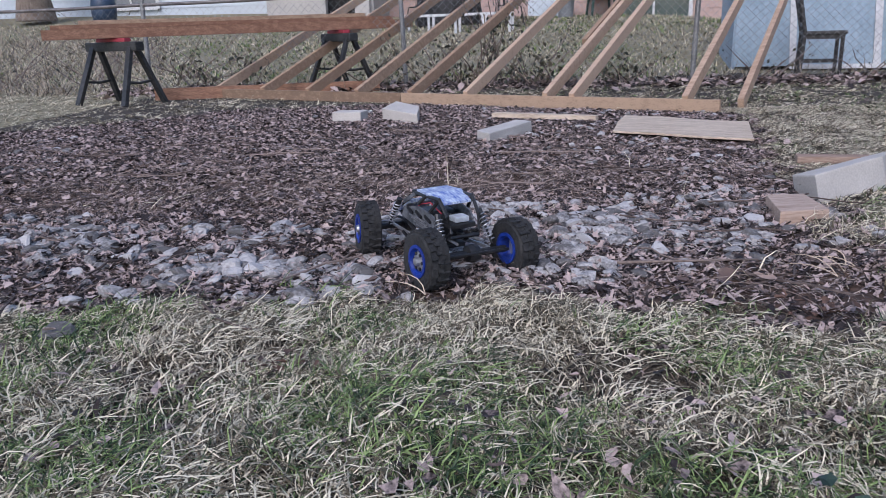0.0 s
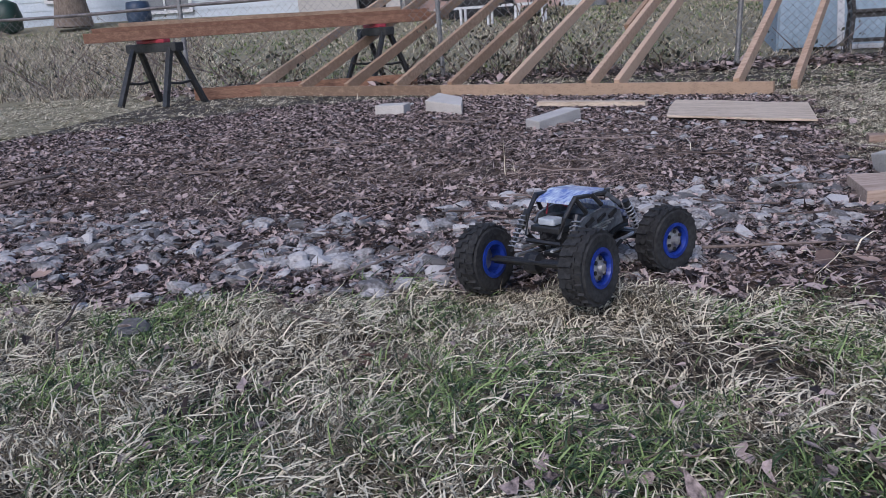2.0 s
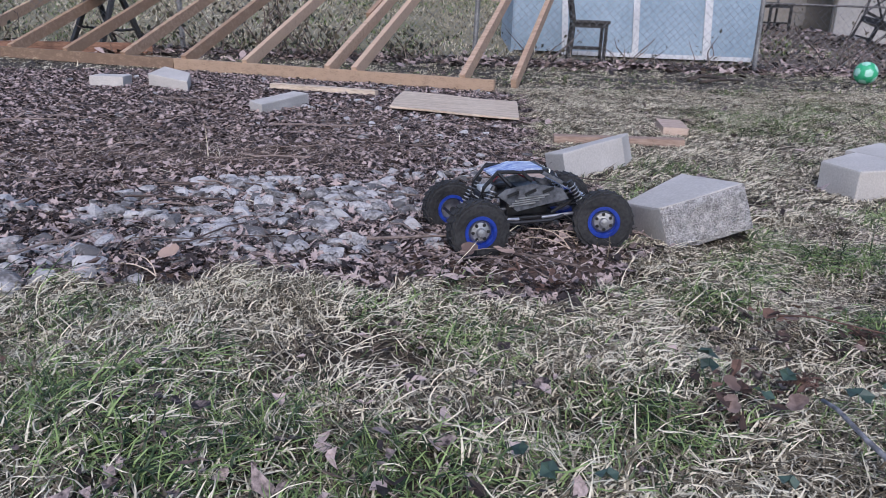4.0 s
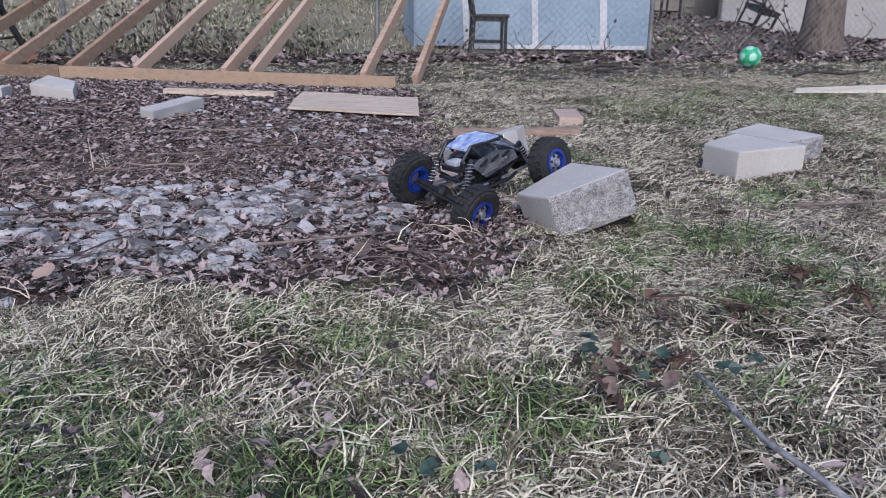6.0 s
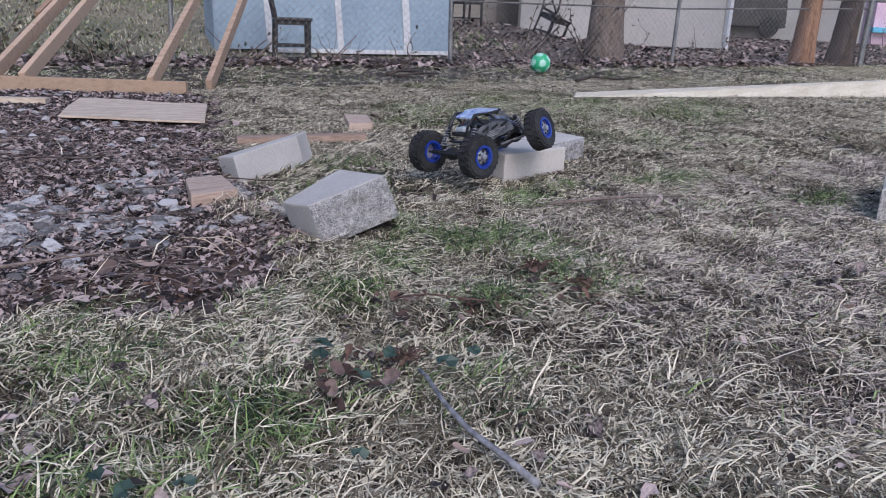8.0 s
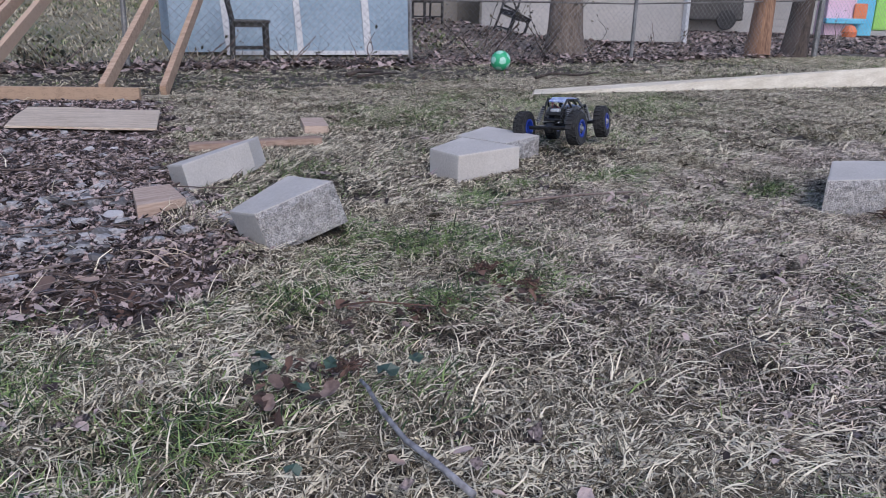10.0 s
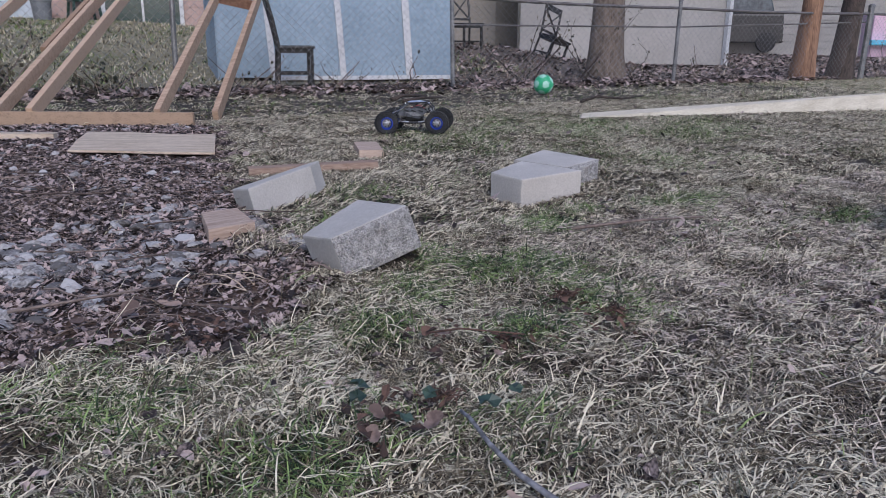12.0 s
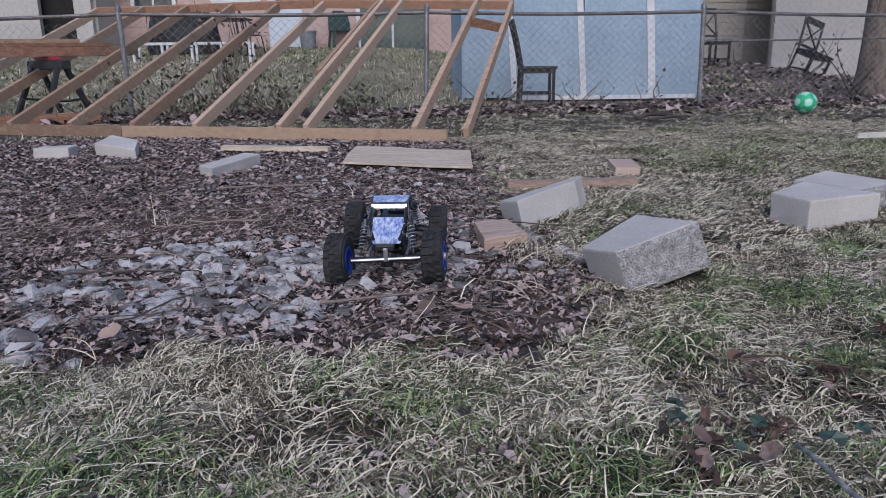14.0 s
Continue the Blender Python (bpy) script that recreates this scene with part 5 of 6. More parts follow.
def stones(n, box, keep, lo, hi):
    x = rng.uniform(box[0], box[2], n)
    y = rng.uniform(box[1], box[3], n)
    ok = (rng.random(n) < keep(x, y)) & clear(x, y)
    x, y = x[ok], y[ok]
    out = []
    for a, b in zip(x, y):
        s = rng.uniform(lo, hi)
        out.append((a, b, float(height(a, b)) + s * rng.uniform(0.15, 0.6), s, rng.uniform(0, 360), rng.normal(0, 14), rng.normal(0, 14), int(rng.integers(0, 10))))
    return out


def heap(name, items, label):
    V, F, o = [], [], 0
    for x, y, z, s, az, tx, ty, k in items:
        vs, fs = PEBBLES[k]
        R = np.array(Euler((radians(tx), radians(ty), radians(az))).to_matrix())
        V += (vs * s @ R.T + (x, y, z)).tolist()
        F += [tuple(i + o for i in f) for f in fs]
        o += len(vs)
    ob = stuff(name, V, F, STONE, label, "gravel")
    return ob


near = stones(8000, (-1.9, 1.3, 1.2, 2.45), gravelly, 0.011, 0.034)
far = stones(5200, (-2.6, 2.4, 1.9, 5.6), gravelly, 0.011, 0.028)
near.sort(key=lambda i: abs(i[0] - 0.2) + abs(i[1] - 1.8))
heap("gravel", near[290:] + far, "pale limestone gravel half buried in leaves")
bed = thing("gravel_patch", pose(0, 0, 0), "patch of loose pale limestone gravel in the bed", "gravel", "", "structure")
STONES = []
for k, (vs, fs) in enumerate(PEBBLES):
    me = bpy.data.meshes.new("stone")
    me.from_pydata(vs.tolist(), [], fs)
    me.materials.append(STONE_ONE)
    STONES.append(me)
for x, y, z, s, az, tx, ty, k in near[:290]:
    ob = new("stone", STONES[k])
    ob.parent = bed
    ob.matrix_basis = pose(x, y, z, tx, ty, az) @ Matrix.Diagonal((s, s, s, 1))
for x, y, s in ((0.81, 1.66, 0.035), (-0.74, 1.28, 0.04), (0.14, 2.27, 0.05), (0.2, 2.3, 0.04)):
    ob = new("stone", STONES[2])
    ob.parent = bed
    ob.matrix_basis = pose(x, y, 0.012, 0, 0, 40 * x) @ Matrix.Diagonal((s, s, s, 1))


for x, y, a, L in ((0.93, 1.52, 2.0, 0.12), (0.96, 1.55, 1.2, 0.11), (1.0, 1.56, 2.6, 0.09), (-0.55, 1.45, 0.9, 0.12), (0.0, 1.46, 1.7, 0.10)):
    g = Geo()
    for k in range(2):
        b2 = a + 0.5 * k
        pts = [(x + L * q * math.cos(b2 + 0.5 * q), y + 0.5 * L * q * math.sin(b2 + 0.5 * q), 0.01 + L * (0.9 - 0.3 * k) * q * (1.25 - 0.7 * q) * 0.75) for q in (0, 0.25, 0.5, 0.75, 1.0)]
        g.tube(pts, [0.0014, 0.0013, 0.0012, 0.0009, 0.0006], 5)
    ob = part("dry_stem", g, OLDWOOD, None)
    tagged(ob, "forked pale dry stem rising from the bed", "stem", "dry stems in the bed")


def arching_stems():
    for x, y, a, L in ((0.46, 1.40, -0.3, 0.42), (0.8, 1.32, 2.6, 0.24), (0.3, 1.42, 2.9, 0.2), (-0.8, 1.5, 0.3, 0.3)):
        pts = [(x + L * q * math.cos(a + 0.3 * q), y + L * q * math.sin(a + 0.3 * q), 0.015 + 0.11 * L * 4 * q * (1 - q) + 0.02 * q) for q in (0, 0.17, 0.34, 0.5, 0.67, 0.84, 1.0)]
        ob = part("dry_stem", Geo().tube(pts, [0.0011, 0.0011, 0.001, 0.001, 0.0009, 0.0008, 0.0006], 5), TWIG, None)
        tagged(ob, "long bowed brown dry stem over the bed's edge", "stem", "dry stems in the bed")


arching_stems()


def twigs():
    g = Geo()
    for k in range(220):
        x, y = rng.uniform(-2.4, 1.4), rng.uniform(1.35, 4.6)
        if not in_bed(np.array([x]), np.array([y]))[0]:
            continue
        a, L, r = rng.uniform(0, 6.28), rng.uniform(0.08, 0.4), rng.uniform(0.0012, 0.0035)
        pts = []
        for j in range(5):
            pts.append((x, y, 0.018 + 0.012 * rng.random()))
            x, y, a = x + L / 4 * math.cos(a), y + L / 4 * math.sin(a), a + rng.normal(0, 0.25)
        if clear(np.array([p[0] for p in pts]), np.array([p[1] for p in pts])).all():
            g.tube(pts, r, 5)
    me = g.mesh("twigs", TWIG)
    tagged(new("twigs", me), "thin dry twigs scattered over the bed", "twigs", "", "stuff")


twigs()


def big_leaves():
    """Larger single leaves that lie on top."""
    spots = [(0.66, 1.47, 0.06), (0.74, 1.46, 0.05), (0.56, 1.45, 0.05), (-0.12, 1.5, 0.05), (0.02, 1.55, 0.05), (0.2, 1.5, 0.05), (-0.38, 2.02, 0.05), (0.12, 0.72, 0.022), (0.2, 0.73, 0.022), (0.9, 0.5, 0.025),
             (1.15, 0.85, 0.026), (-0.2, 3.3, 0.05), (0.5, 3.2, 0.05), (-0.9, 1.5, 0.05), (-1.1, 1.6, 0.05), (0.865, 0.78, 0.032), (0.83, 0.725, 0.036), (0.92, 0.71, 0.042), (1.12, 0.98, 0.03)]
    for x, y, L in spots:
        a = rng.uniform(0, 360)
        g = Geo()
        rim, mid = [], []
        for k in range(7):
            t = k / 6
            w = L * 0.34 * math.sin(math.pi * (0.08 + 0.88 * t)) * (1 + 0.3 * math.sin(9 * t))
            z = 0.25 * L * (t - 0.5) ** 2 * 2
            rim.append((L * (t - 0.5), w, z + 0.35 * w))
            mid.append((L * (t - 0.5), 0, z))
        low = [(x0, -y0, z0) for x0, y0, z0 in rim]
        vs = rim + mid + low
        fs = [(k, k + 1, 8 + k, 7 + k) for k in range(6)] + [(7 + k, 8 + k, 15 + k, 14 + k) for k in range(6)]
        g.add(vs, fs)
        z0 = 0.045 if y < 1.3 else 0.03
        ob = part("fallen_leaf", g, TANLEAF, None, smooth=True, at=pose(x, y, z0, rng.normal(0, 14), rng.normal(0, 14), a))
        tagged(ob, "large tan dead oak leaf lying on the ground", "leaf", "large fallen leaves")
    for x, y, L in ((0.52, 0.62, 0.026), (0.58, 0.60, 0.026), (0.5, 0.67, 0.024), (0.96, 0.78, 0.026), (0.86, 0.83, 0.026), (1.08, 0.72, 0.028), (0.78, 0.55, 0.022), (0.885, 0.74, 0.03), (0.88, 0.865, 0.035), (1.02, 0.71, 0.035)):
        g = Geo().add([(-L / 2, 0, 0), (-L * 0.45, L * 0.4, 0.006), (0, L * 0.3, 0.01), (0.1 * L, L * 0.55, 0.004), (L * 0.55, 0, 0), (0.1 * L, -L * 0.55, 0.004), (0, -L * 0.3, 0.01), (-L * 0.45, -L * 0.4, 0.006), (0, 0, 0.002)],
                      [(8, k, (k + 1) % 8) for k in range(8)])
        ob = part("ivy_leaf", g, IVY, None, at=pose(x, y, 0.05, rng.normal(0, 15), rng.normal(0, 15), rng.uniform(0, 360)))
        tagged(ob, "dark green ivy leaf low in the grass", "leaf", "ivy leaves in the grass")


big_leaves()


def seedhead(x, y, s):
    t = thing("dead_flowerhead", pose(x, y, 0.02), "rust-brown clump of dead flower stems in the lawn", "plant", "rusty clumps in the lawn")
    g = Geo()
    for k in range(70):
        a, e = rng.uniform(0, 6.28), rng.uniform(-0.1, 1.3)
        r = s * rng.uniform(0.4, 1)
        p = Vector((s * 0.5 * rng.normal(), s * 0.3 * rng.normal(), 0.005))
        q = p + Vector((math.cos(a) * math.cos(e), math.sin(a) * math.cos(e), 0.5 * math.sin(e))) * r
        g.tube([p, (p + q) / 2 + Vector((0, 0, 0.1 * s)), q], 0.0014, 3)
    part("flower_stem", g, RUST, t)


for x, y, s in ((1.51, 1.06, 0.032), (1.53, 0.93, 0.03), (1.24, 0.94, 0.02), (2.83, 0.74, 0.05), (1.0, 0.80, 0.03)):
    seedhead(x, y, s)


# ---- shrubs and vines along the fence ----
def shrub(x, y, h, n, name, label, leafs=10, spread=0.35, material=TWIG):
    t = thing(name, pose(x, y, float(height(np.array(float(x)), np.array(float(y))))), label, "shrub", "bare shrubs on the fence")
    stems, fol = Geo(), Geo()
    for k in range(n):
        a = rng.uniform(0, 6.28)
        p = [Vector((rng.normal(0, 0.08), rng.normal(0, 0.05), 0))]
        H = h * rng.uniform(0.45, 1)
        for j in range(6):
            a += rng.normal(0, 0.5)
            p.append(p[-1] + Vector((math.cos(a) * spread * 0.22, math.sin(a) * spread * 0.12, H / 6)))
        stems.tube(p, [0.009, 0.008, 0.007, 0.006, 0.005, 0.004, 0.003], 4)
        for j in range(leafs):
            c = p[int(rng.integers(1, 7))] + Vector((rng.normal(0, 0.05), rng.normal(0, 0.04), rng.normal(0, 0.04)))
            s = rng.uniform(0.015, 0.035)
            m = pose(*c, *rng.uniform(0, 360, 3))
            fol.add([(-s, 0, 0), (0, 0.6 * s, 0.2 * s), (s, 0, 0), (0, -0.6 * s, 0.2 * s)], [(0, 1, 2, 3)], m)
    part("branching_stem", stems, material, t)
    if leafs:
        part("foliage", fol, VINELEAF, t)


for x, y, h, n in ((-0.15, 8.0, 0.95, 4), (0.55, 8.2, 1.25, 6), (0.35, 8.05, 1.0, 5), (0.75, 8.1, 0.8, 5), (0.2, 8.1, 0.6, 5), (-0.95, 8.15, 0.55, 6), (1.0, 7.85, 0.5, 7), (-2.4, 8.3, 0.45, 8), (1.8, 7.75, 0.35, 6)):
    shrub(x, y, h, n, "bare_shrub", "leggy shrub with few dark leaves at the fence", 22)
for x, y, h, n in ((-4.5, 9.6, 0.9, 8), (-6.0, 10.2, 1.0, 8), (-3.6, 10.4, 0.8, 8), (-7.8, 11.0, 1.1, 9), (-5.2, 12.0, 1.0, 8), (-3.2, 8.9, 0.6, 6)):
    shrub(x, y, h, n, "brush_shrub", "leafless grey shrub in the thicket", 6, 0.9)
for x, y, h, n in ((5.0, 7.5, 0.55, 3), (6.9, 7.4, 0.5, 5), (4.2, 7.7, 0.35, 5), (3.2, 7.9, 0.4, 6), (9.6, 6.9, 0.5, 4), (10.4, 6.8, 0.5, 4), (13.4, 6.3, 0.8, 3)):
    shrub(x, y, h, n, "dead_weed", "dead brown weed stalk at the fence", 4, 0.3)
for x, y, h, n in ((7.25, 8.0, 1.05, 4), (8.1, 7.55, 1.15, 6), (8.75, 7.4, 0.9, 3)):
    shrub(x, y, h, n, "climbing_vine", "thorny dark vine climbing by the tree", 12, 0.7, DARKBARK)


# ---- radio crawler ----
RW, WB, TR = 0.072, 0.158, 0.123


def crawler():
    c = thing("toy_crawler", pose(0, 1.7, 0), "radio-controlled rock crawler with blue rims and light bar", "toy car")
    # chassis: x ahead, y to its left, z up
    for s in (-1, 1):
        y = s * 0.052
        side = part("side_panel", Geo().add(
            [(0.100, y, 0.114), (0.035, y, 0.104), (-0.035, y, 0.092), (-0.062, y, 0.116), (-0.086, y, 0.134), (-0.066, y * 1.08, 0.150), (0.0, y * 1.12, 0.160), (0.080, y * 1.05, 0.143),
             (0.100, y - s * 0.005, 0.114), (0.035, y - s * 0.005, 0.104), (-0.035, y - s * 0.005, 0.092), (-0.062, y - s * 0.005, 0.116), (-0.086, y - s * 0.005, 0.134), (-0.066, y * 1.08 - s * 0.005, 0.150), (0.0, y * 1.12 - s * 0.005, 0.160), (0.080, y * 1.05 - s * 0.005, 0.143)],
            [tuple(range(8)), tuple(range(15, 7, -1))] + [(i, i + 8, (i + 1) % 8 + 8, (i + 1) % 8) for i in range(8)]), DULLGREY, c, "grey vented side panel")
        for k in range(3):
            part("vent", Geo().beam((0.055 - 0.045 * k, y * 1.13, 0.147 - 0.002 * k), (0.027 - 0.045 * k, y * 1.13, 0.137 - 0.002 * k), 0.004, 0.007), BLACKPL, side)
        for k in range(4):
            part("decal", Geo().beam((0.045 - 0.012 * k, y * 1.11, 0.131 - 0.006 * k), (-0.035 - 0.008 * k, y * 1.11, 0.126 - 0.006 * k), 0.003, 0.0032), SILVER, side, "pale streak decal")
        for tube in ([(0.095, s * 0.045, 0.148), (0.035, s * 0.046, 0.186), (-0.085, s * 0.046, 0.192), (-0.118, s * 0.043, 0.156), (-0.128, s * 0.038, 0.120), (-0.07, s * 0.036, 0.078)],
                     [(0.0, s * 0.056, 0.166), (-0.025, s * 0.047, 0.191)], [(-0.085, s * 0.046, 0.191), (-0.055, s * 0.054, 0.158)], [(0.10, s * 0.044, 0.146), (0.15, s * 0.034, 0.122), (0.06, s * 0.036, 0.078)]):
            part("cage_tube", Geo().tube(tube, 0.0048, 7), BLACKPL, c)
        part("side_link", Geo().tube([(0.03, s * 0.05, 0.072), (0.15, s * 0.05, 0.078)], 0.0042, 6), SILVER, c)
        part("side_link", Geo().tube([(-0.03, s * 0.05, 0.072), (-0.15, s * 0.05, 0.078)], 0.0042, 6), SILVER, c)
        part("upper_link", Geo().tube([(0.04, s * 0.02, 0.092), (0.15, s * 0.035, 0.097)], 0.0036, 6), BLACKPL, c)
        part("upper_link", Geo().tube([(-0.04, s * 0.02, 0.092), (-0.15, s * 0.035, 0.097)], 0.0036, 6), SILVER, c)
        for e in (-1, 1):
            a, b = Vector((e * 0.096, s * 0.058, 0.160)), Vector((e * 0.142, s * 0.068, 0.082))
            shock = part("shock_absorber", Geo().tube([a, a.lerp(b, 0.438)], 0.0075, 9).tube([a.lerp(b, 0.388), b], 0.003, 6), BLACKPL, c, "coil-over shock")
            g, d = Geo(), (b - a).normalized()
            sx = d.cross(Vector((0, 1, 0))).normalized()
            sy = d.cross(sx)
            pts = [a.lerp(b, 0.12 + 0.78 * k / 56) + (sx * math.cos(k * 0.85) + sy * math.sin(k * 0.85)) * 0.0098 for k in range(57)]
            part("spring", g.tube(pts, 0.0016, 4), SILVER, shock, "steel coil spring")
        part("window_bar", Geo().beam((0.080, s * 0.054, 0.156), (0.030, s * 0.049, 0.184), 0.004, 0.009), DULLGREY, c)
        part("rock_slider", Geo().tube([(0.085, s * 0.056, 0.074), (0.05, s * 0.06, 0.066), (-0.05, s * 0.06, 0.066), (-0.085, s * 0.056, 0.076)], 0.0045, 6), BLACKPL, c)
    part("skid_plate", Geo().box(-0.075, -0.035, 0.062, 0.075, 0.035, 0.074), BLACKPL, c, bevel=0.004)
    part("gearbox", Geo().box(-0.055, -0.028, 0.0745, 0.055, 0.028, 0.118), BLACKPL, c, bevel=0.006)
    part("battery", Geo().box(-0.118, -0.019, 0.138, -0.082, 0.019, 0.152), WHITEPL, c, "white battery pack", bevel=0.004)
    part("battery_tray", Geo().box(-0.122, -0.034, 0.124, -0.03, 0.034, 0.137), BLACKPL, c, bevel=0.003)
    part("receiver", Geo().box(-0.08, 0.004, 0.138, -0.045, 0.032, 0.151), BLACKPL, c, bevel=0.003)
    part("seat_pod", Geo().box(-0.025, -0.038, 0.119, 0.045, 0.038, 0.146), BLACKPL, c, bevel=0.008)
    part("motor", Geo().lathe([(0.004, -0.03), (0.017, -0.028), (0.018, 0.024), (0.006, 0.03)], 14, pose(0.085, 0.0, 0.108, 90, 0, 20)), SILVER, c, "bare metal motor can")
    roof = [(0.030, -0.044), (0.030, 0.044), (-0.03, 0.050), (-0.094, 0.038), (-0.094, -0.038), (-0.03, -0.050)]
    rise = [0.195, 0.195, 0.197, 0.184, 0.184, 0.197]
    part("roof_panel", Geo().add([(x, y, z) for (x, y), z in zip(roof, rise)] + [(x, y, z - 0.005) for (x, y), z in zip(roof, rise)],
                                 [(0, 1, 2, 5), (5, 2, 3, 4), (11, 8, 7, 6), (10, 9, 8, 11), (0, 6, 7, 1), (1, 7, 8, 2), (2, 8, 9, 3), (3, 9, 10, 4), (4, 10, 11, 5), (5, 11, 6, 0)]), BODYBLUE, c, "blue and white printed roof")
    part("bonnet", Geo().add([(0.150, -0.038, 0.120), (0.150, 0.038, 0.120), (0.074, 0.049, 0.162), (0.074, -0.049, 0.162), (0.150, -0.036, 0.108), (0.150, 0.036, 0.108), (0.074, 0.047, 0.150), (0.074, -0.047, 0.150)],
                             [(0, 1, 2, 3), (7, 6, 5, 4), (0, 4, 5, 1), (1, 5, 6, 2), (2, 6, 7, 3), (3, 7, 4, 0)]), BODYBLUE, c, "blue and white printed bonnet", bevel=0.003)
    part("windscreen_frame", Geo().tube([(0.093, -0.044, 0.149), (0.038, -0.044, 0.187), (0.038, 0.044, 0.187), (0.093, 0.044, 0.149)], 0.0048, 6), BLACKPL, c)
    bar = part("light_bar", Geo().box(0.032, -0.050, 0.176, 0.046, 0.050, 0.193), BLACKPL, c, bevel=0.003)
    part("lamp_strip", Geo().box(0.0465, -0.047, 0.1795, 0.049, 0.047, 0.1905), LAMP, bar, "white glowing strip")
    part("servo", Geo().box(0.125, -0.03, 0.094, 0.165, 0.02, 0.110), BLACKPL, c, bevel=0.004)
    part("rear_crossbar", Geo().tube([(-0.125, -0.04, 0.106), (-0.125, 0.04, 0.106)], 0.005, 6), BLACKPL, c)
    part("wire", Geo().tube([(-0.07, 0.03, 0.152), (-0.04, 0.045, 0.176), (0.0, 0.05, 0.164), (0.05, 0.04, 0.138)], 0.0018, 5), REDPL, c)
    axles = {}
    for e, n in ((1, "front_axle"), (-1, "rear_axle")):
        a = part(n, Geo().tube([(0, -TR + 0.028, 0), (0, TR - 0.028, 0)], 0.0085, 9).lathe([(0.006, -0.018), (0.02, -0.014), (0.023, 0), (0.02, 0.014), (0.006, 0.018)], 12, pose(0, 0.0, 0, 90, 0, 0)), BLACKPL, c, at=pose(e * WB, 0, RW))
        part("tie_rod", Geo().tube([(e * 0.024, -TR + 0.035, 0.006), (e * 0.024, TR - 0.035, 0.006)], 0.004, 7), SILVER if e > 0 else BLACKPL, a)
        if e > 0:
            part("servo_horn", Geo().box(0.02, -0.005, 0.0, 0.028, 0.007, 0.035), SILVER, a, bevel=0.002)
        axles[n] = a
    hw = 0.0265
    tyre = Geo().lathe([(0.036, -hw * 0.9), (0.050, -hw), (0.062, -hw), (0.0682, -hw * 0.72), (0.0692, 0), (0.0682, hw * 0.72), (0.062, hw), (0.050, hw), (0.036, hw * 0.9), (0.034, 0)], 32, None, True)
    nl = 22
    for k in range(nl):
        for row, off in ((-0.62, 0.0), (0.62, 0.5), (-0.1, 0.25), (0.1, 0.75)):
            a = 360 * (k + off) / nl
            wdt = 0.014 if abs(row) > 0.3 else 0.010
            tyre.box(-0.0066, -wdt / 2 if abs(row) < 0.3 else -wdt * 0.8, -0.004, 0.0066, wdt / 2 if abs(row) < 0.3 else wdt * 0.8, 0.0042, pose(0, 0, 0, 0, 0, a) @ pose(0.0672 if abs(row) < 0.3 else 0.0655, 0, row * hw, 0, 90, 14 * (1 if row > 0 else -1)))
    tyre_me = tyre.mesh("tyre", TYRE)
    rim_me = Geo().lathe([(0.0362, -hw * 0.86), (0.0385, -hw * 0.9), (0.0385, -hw * 1.02), (0.031, -hw * 1.03), (0.028, -hw * 0.75), (0.028, hw * 0.75), (0.031, hw * 1.03), (0.0385, hw * 1.02), (0.0385, hw * 0.9), (0.0362, hw * 0.86)], 28, None, True).mesh("rim", RIMBLUE)
    hub = Geo().lathe([(0.0285, -0.004), (0.0285, 0.004), (0.022, 0.012), (0.011, 0.014), (0.009, 0.022), (0.002, 0.023)], 18)
    hub_me = hub.mesh("hub", SILVER)
    # six black discs on the closed hub stand for the darkness inside holes
    hole = Geo()
    for k in range(6):
        hole.lathe([(0.0042, 0), (0.0042, 0.003), (0.001, 0.003)], 8, pose(0.0185 * math.cos(k * math.pi / 3), 0.0185 * math.sin(k * math.pi / 3), 0.0125))
    hole_me = hole.mesh("hub_hole_shade", BLACKPL)
    wheels = {}
    for n, sx, sy in (("FL", 1, 1), ("FR", 1, -1), ("RL", -1, 1), ("RR", -1, -1)):
        w = new("wheel")
        w.parent = c
        w.matrix_basis = pose(sx * WB, sy * TR, RW, -90 * sy, 0, 0)
        tagged(w, "knobbly black tyre on a blue beadlock rim")
        part("tyre", tyre_me, None, w)
        part("rim", rim_me, None, w, "bright blue rim")
        part("hub", hub_me, None, w, "silver hub with six black discs as hole shade", at=pose(0, 0, 0.008))
        part("hub_hole_shade", hole_me, None, w, at=pose(0, 0, 0.008))
        wheels[n] = w
    return c, axles, wheels


CRAWLER, AXLES, WHEELS = crawler()

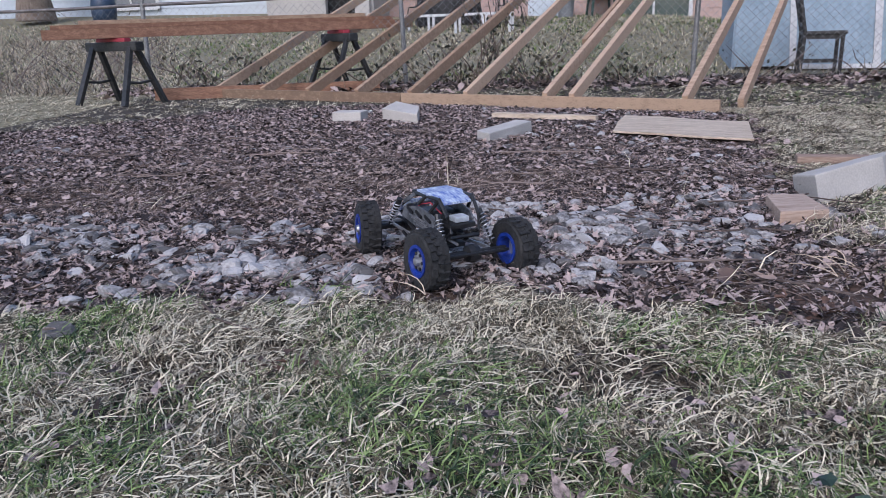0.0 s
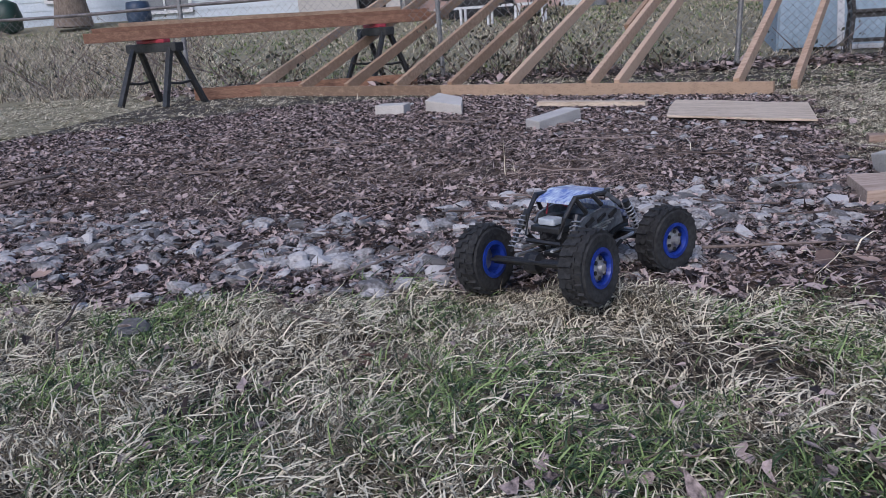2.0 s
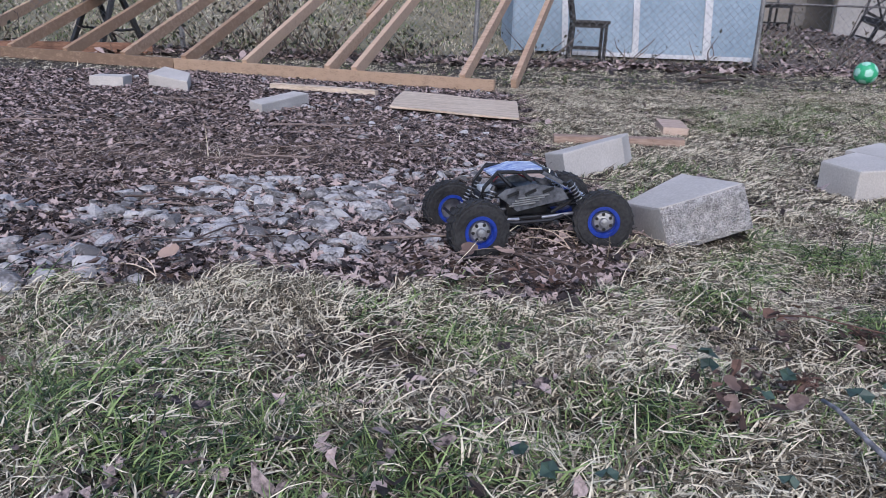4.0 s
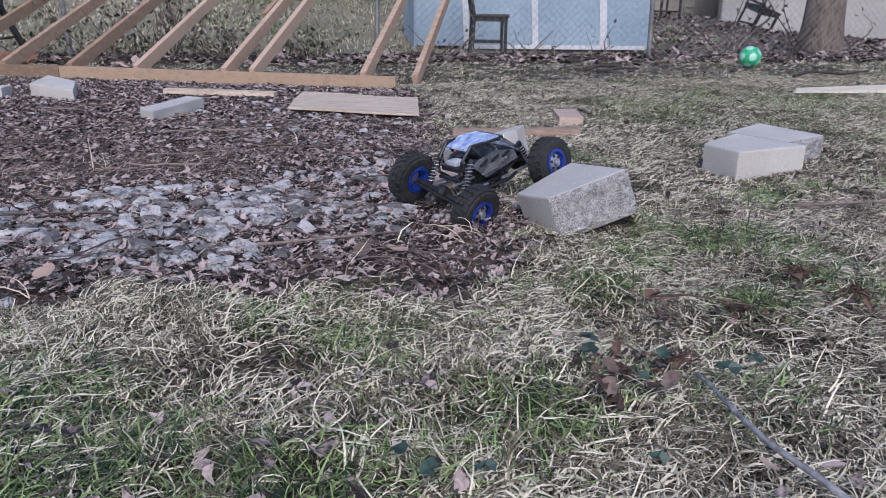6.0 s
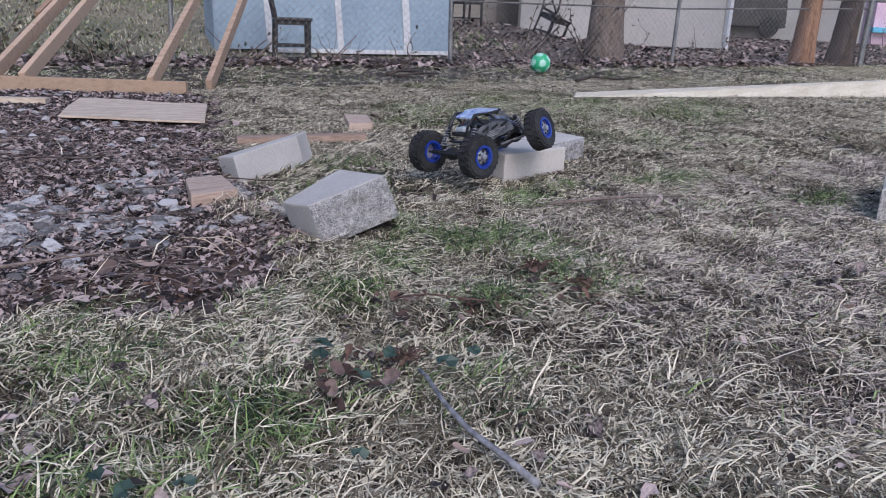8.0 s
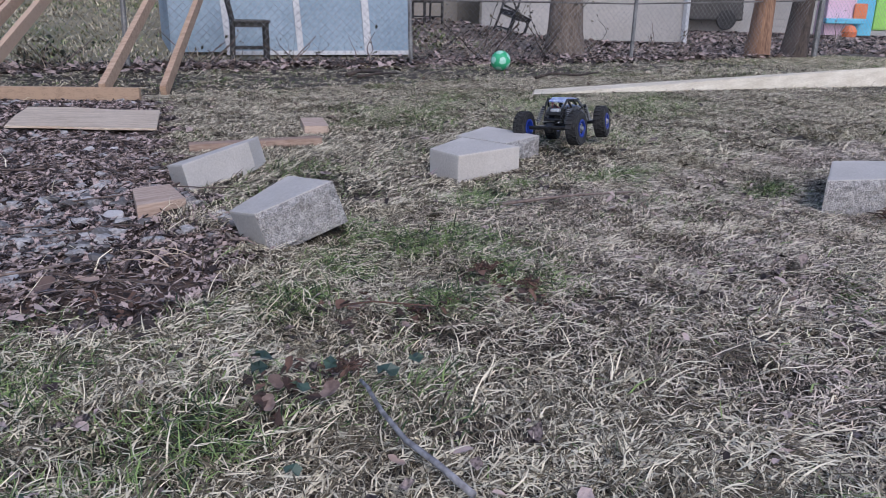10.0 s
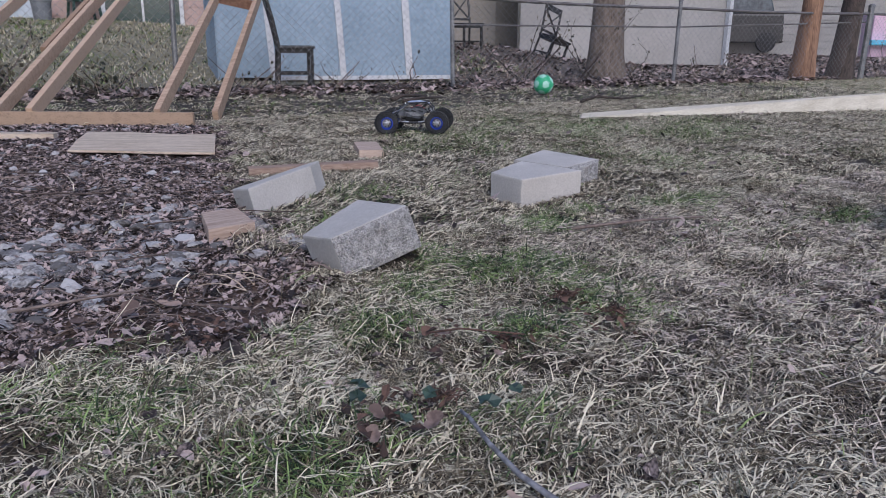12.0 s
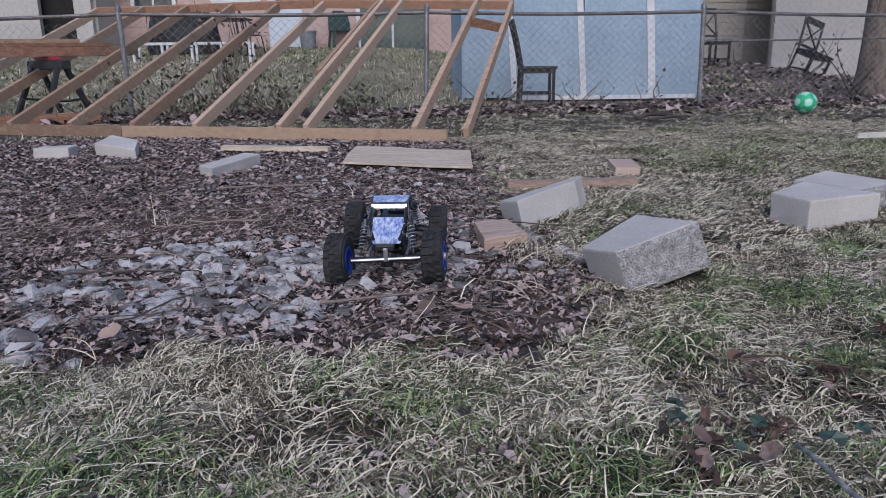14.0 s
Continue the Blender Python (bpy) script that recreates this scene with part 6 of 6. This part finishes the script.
# seconds, x, y, z, heading, nose up, roll, front axle roll, rear axle roll, steer
DRIVE = [
    (0.0, 0.022, 1.733, -0.004, 121.5, 2.0, 0.5, 1.4, 1.9, -15),
    (0.5, -0.010, 1.975, 0.004, 102.0, -1.5, 0.0, 0.3, 0.1, -10),
    (1.0, 0.041, 1.93, -0.004, 87.8, -3.0, 0.0, -0.7, 1.1, 20),
    (1.5, 0.041, 1.413, 0.006, 56.6, -3.4, -0.5, 2.3, -4.4, 5),
    (2.0, 0.156, 1.473, 0.010, 51.7, -2.9, -1.0, -0.2, -3.9, -15),
    (2.5, 0.548, 1.684, -0.008, 24.3, 0.9, 1.1, 5.0, -0.6, -15),
    (3.0, 0.786, 1.720, -0.010, 11.4, 2.8, 0.6, 1.2, 1.0, -5),
    (3.5, 0.848, 1.685, -0.008, 5.1, 3.1, -0.3, -0.3, -0.9, -5),
    (4.2, 0.861, 1.653, -0.006, 1.0, 2.6, -0.7, -1.4, -1.5, -20),
    (5.0, 0.90, 1.70, 0.012, 12.0, 4.0, 0.0, -4.0, 2.0, 20),
    (5.7, 1.04, 1.79, 0.020, 22.0, 7.0, 0.0, -8.0, 8.0, 10),
    (6.3, 1.228, 1.876, 0.024, 23.8, 7.4, 0.3, -11.1, 12.4, -10),
    (6.5, 1.313, 1.846, 0.036, 23.2, 5.4, -1.1, -10.5, 6.1, -15),
    (7.0, 1.600, 1.887, 0.036, -3.8, -5.4, -1.3, -4.7, -1.0, -5),
    (7.5, 1.780, 1.841, 0.066, -2.2, 6.3, -4.2, -17.0, 1.5, 12),
    (8.0, 1.997, 1.896, 0.072, 9.2, 6.1, -4.1, -15.0, -0.4, 15),
    (8.6, 2.22, 1.98, 0.100, 14.0, 4.0, -2.0, -4.0, -2.0, 10),
    (9.3, 2.58, 2.10, 0.095, 20.0, -3.0, -2.0, -3.0, -5.0, 5),
    (9.9, 2.88, 2.20, 0.045, 22.0, -3.0, -2.0, -5.0, -3.0, 5),
    (10.3, 3.085, 2.271, 0.012, 24.9, 0.8, -2.0, -6.0, -0.6, 20),
    (10.7, 3.353, 2.652, 0.014, 53.7, -2.0, -1.1, -1.0, -2.5, 20),
    (11.0, 3.562, 3.077, 0.008, 75.2, -3.3, -0.1, -1.8, 1.4, 25),
    (11.5, 3.425, 3.594, 0.010, 99.9, -2.0, 0.9, 2.9, 0.9, 25),
    (12.0, 2.891, 3.903, 0.004, 138.7, -1.3, 0.0, -0.2, 0.2, 20),
    (12.5, 1.938, 3.919, 0.002, 198.4, -1.1, 2.0, 4.0, 2.4, 25),
    (13.0, 1.233, 3.288, -0.004, 245.0, -2.0, 0.6, 2.0, 0.3, 15),
    (13.5, 1.024, 2.458, 0.0, 259.8, -0.8, 0.9, 3.0, 0.6, 5),
    (14.0, 0.704, 1.954, -0.002, 251.5, -2.2, -0.2, 2.6, -3.4, -5),
]


def motions():
    T = np.array([r[0] for r in DRIVE])
    D = np.array([r[1:] for r in DRIVE])
    slope = np.zeros_like(D)
    dt = np.diff(T)
    sec = np.diff(D, axis=0) / dt[:, None]
    slope[1:-1] = (sec[:-1] * dt[1:, None] + sec[1:] * dt[:-1, None]) / (dt[:-1] + dt[1:])[:, None]
    slope[0], slope[-1] = sec[0], sec[-1]
    body, front, rear = [], [], []
    rolls = {n: [] for n in WHEELS}
    spin, last = {n: 0.0 for n in WHEELS}, {}
    for k in range(14 * FPS + 1):
        t = k / FPS
        i = min(int(np.searchsorted(T, t, "right")) - 1, len(T) - 2)
        h = dt[i]
        s = (t - T[i]) / h
        v = (2 * s ** 3 - 3 * s ** 2 + 1) * D[i] + (s ** 3 - 2 * s ** 2 + s) * h * slope[i] + (3 * s ** 2 - 2 * s ** 3) * D[i + 1] + (s ** 3 - s ** 2) * h * slope[i + 1]
        x, y, z, yaw, nose, roll, af, ar, steer = (float(a) for a in v)
        m = pose(x, y, z, roll, -nose, yaw)
        body.append((t, m))
        front.append((t, pose(WB, 0, RW, af, 0, 0)))
        rear.append((t, pose(-WB, 0, RW, ar, 0, 0)))
        for n, sx, sy in (("FL", 1, 1), ("FR", 1, -1), ("RL", -1, 1), ("RR", -1, -1)):
            a = af if sx > 0 else ar
            hubp = Vector((sx * WB, sy * TR * math.cos(radians(a)), RW + sy * TR * math.sin(radians(a))))
            st = steer if sx > 0 else 0.0
            place = m @ hubp
            ahead = (m.to_3x3() @ Vector((math.cos(radians(st)), math.sin(radians(st)), 0)))
            if n in last:
                spin[n] += (place - last[n]).dot(ahead) / RW
            last[n] = place
            rolls[n].append((t, Matrix.Translation(hubp) @ pose(0, 0, 0, a, 0, st) @ Matrix.Rotation(spin[n], 4, "Y") @ pose(0, 0, 0, -90 * sy, 0, 0)))
    walk(CRAWLER, body)
    walk(AXLES["front_axle"], front)
    walk(AXLES["rear_axle"], rear)
    for n in WHEELS:
        walk(WHEELS[n], rolls[n])


motions()
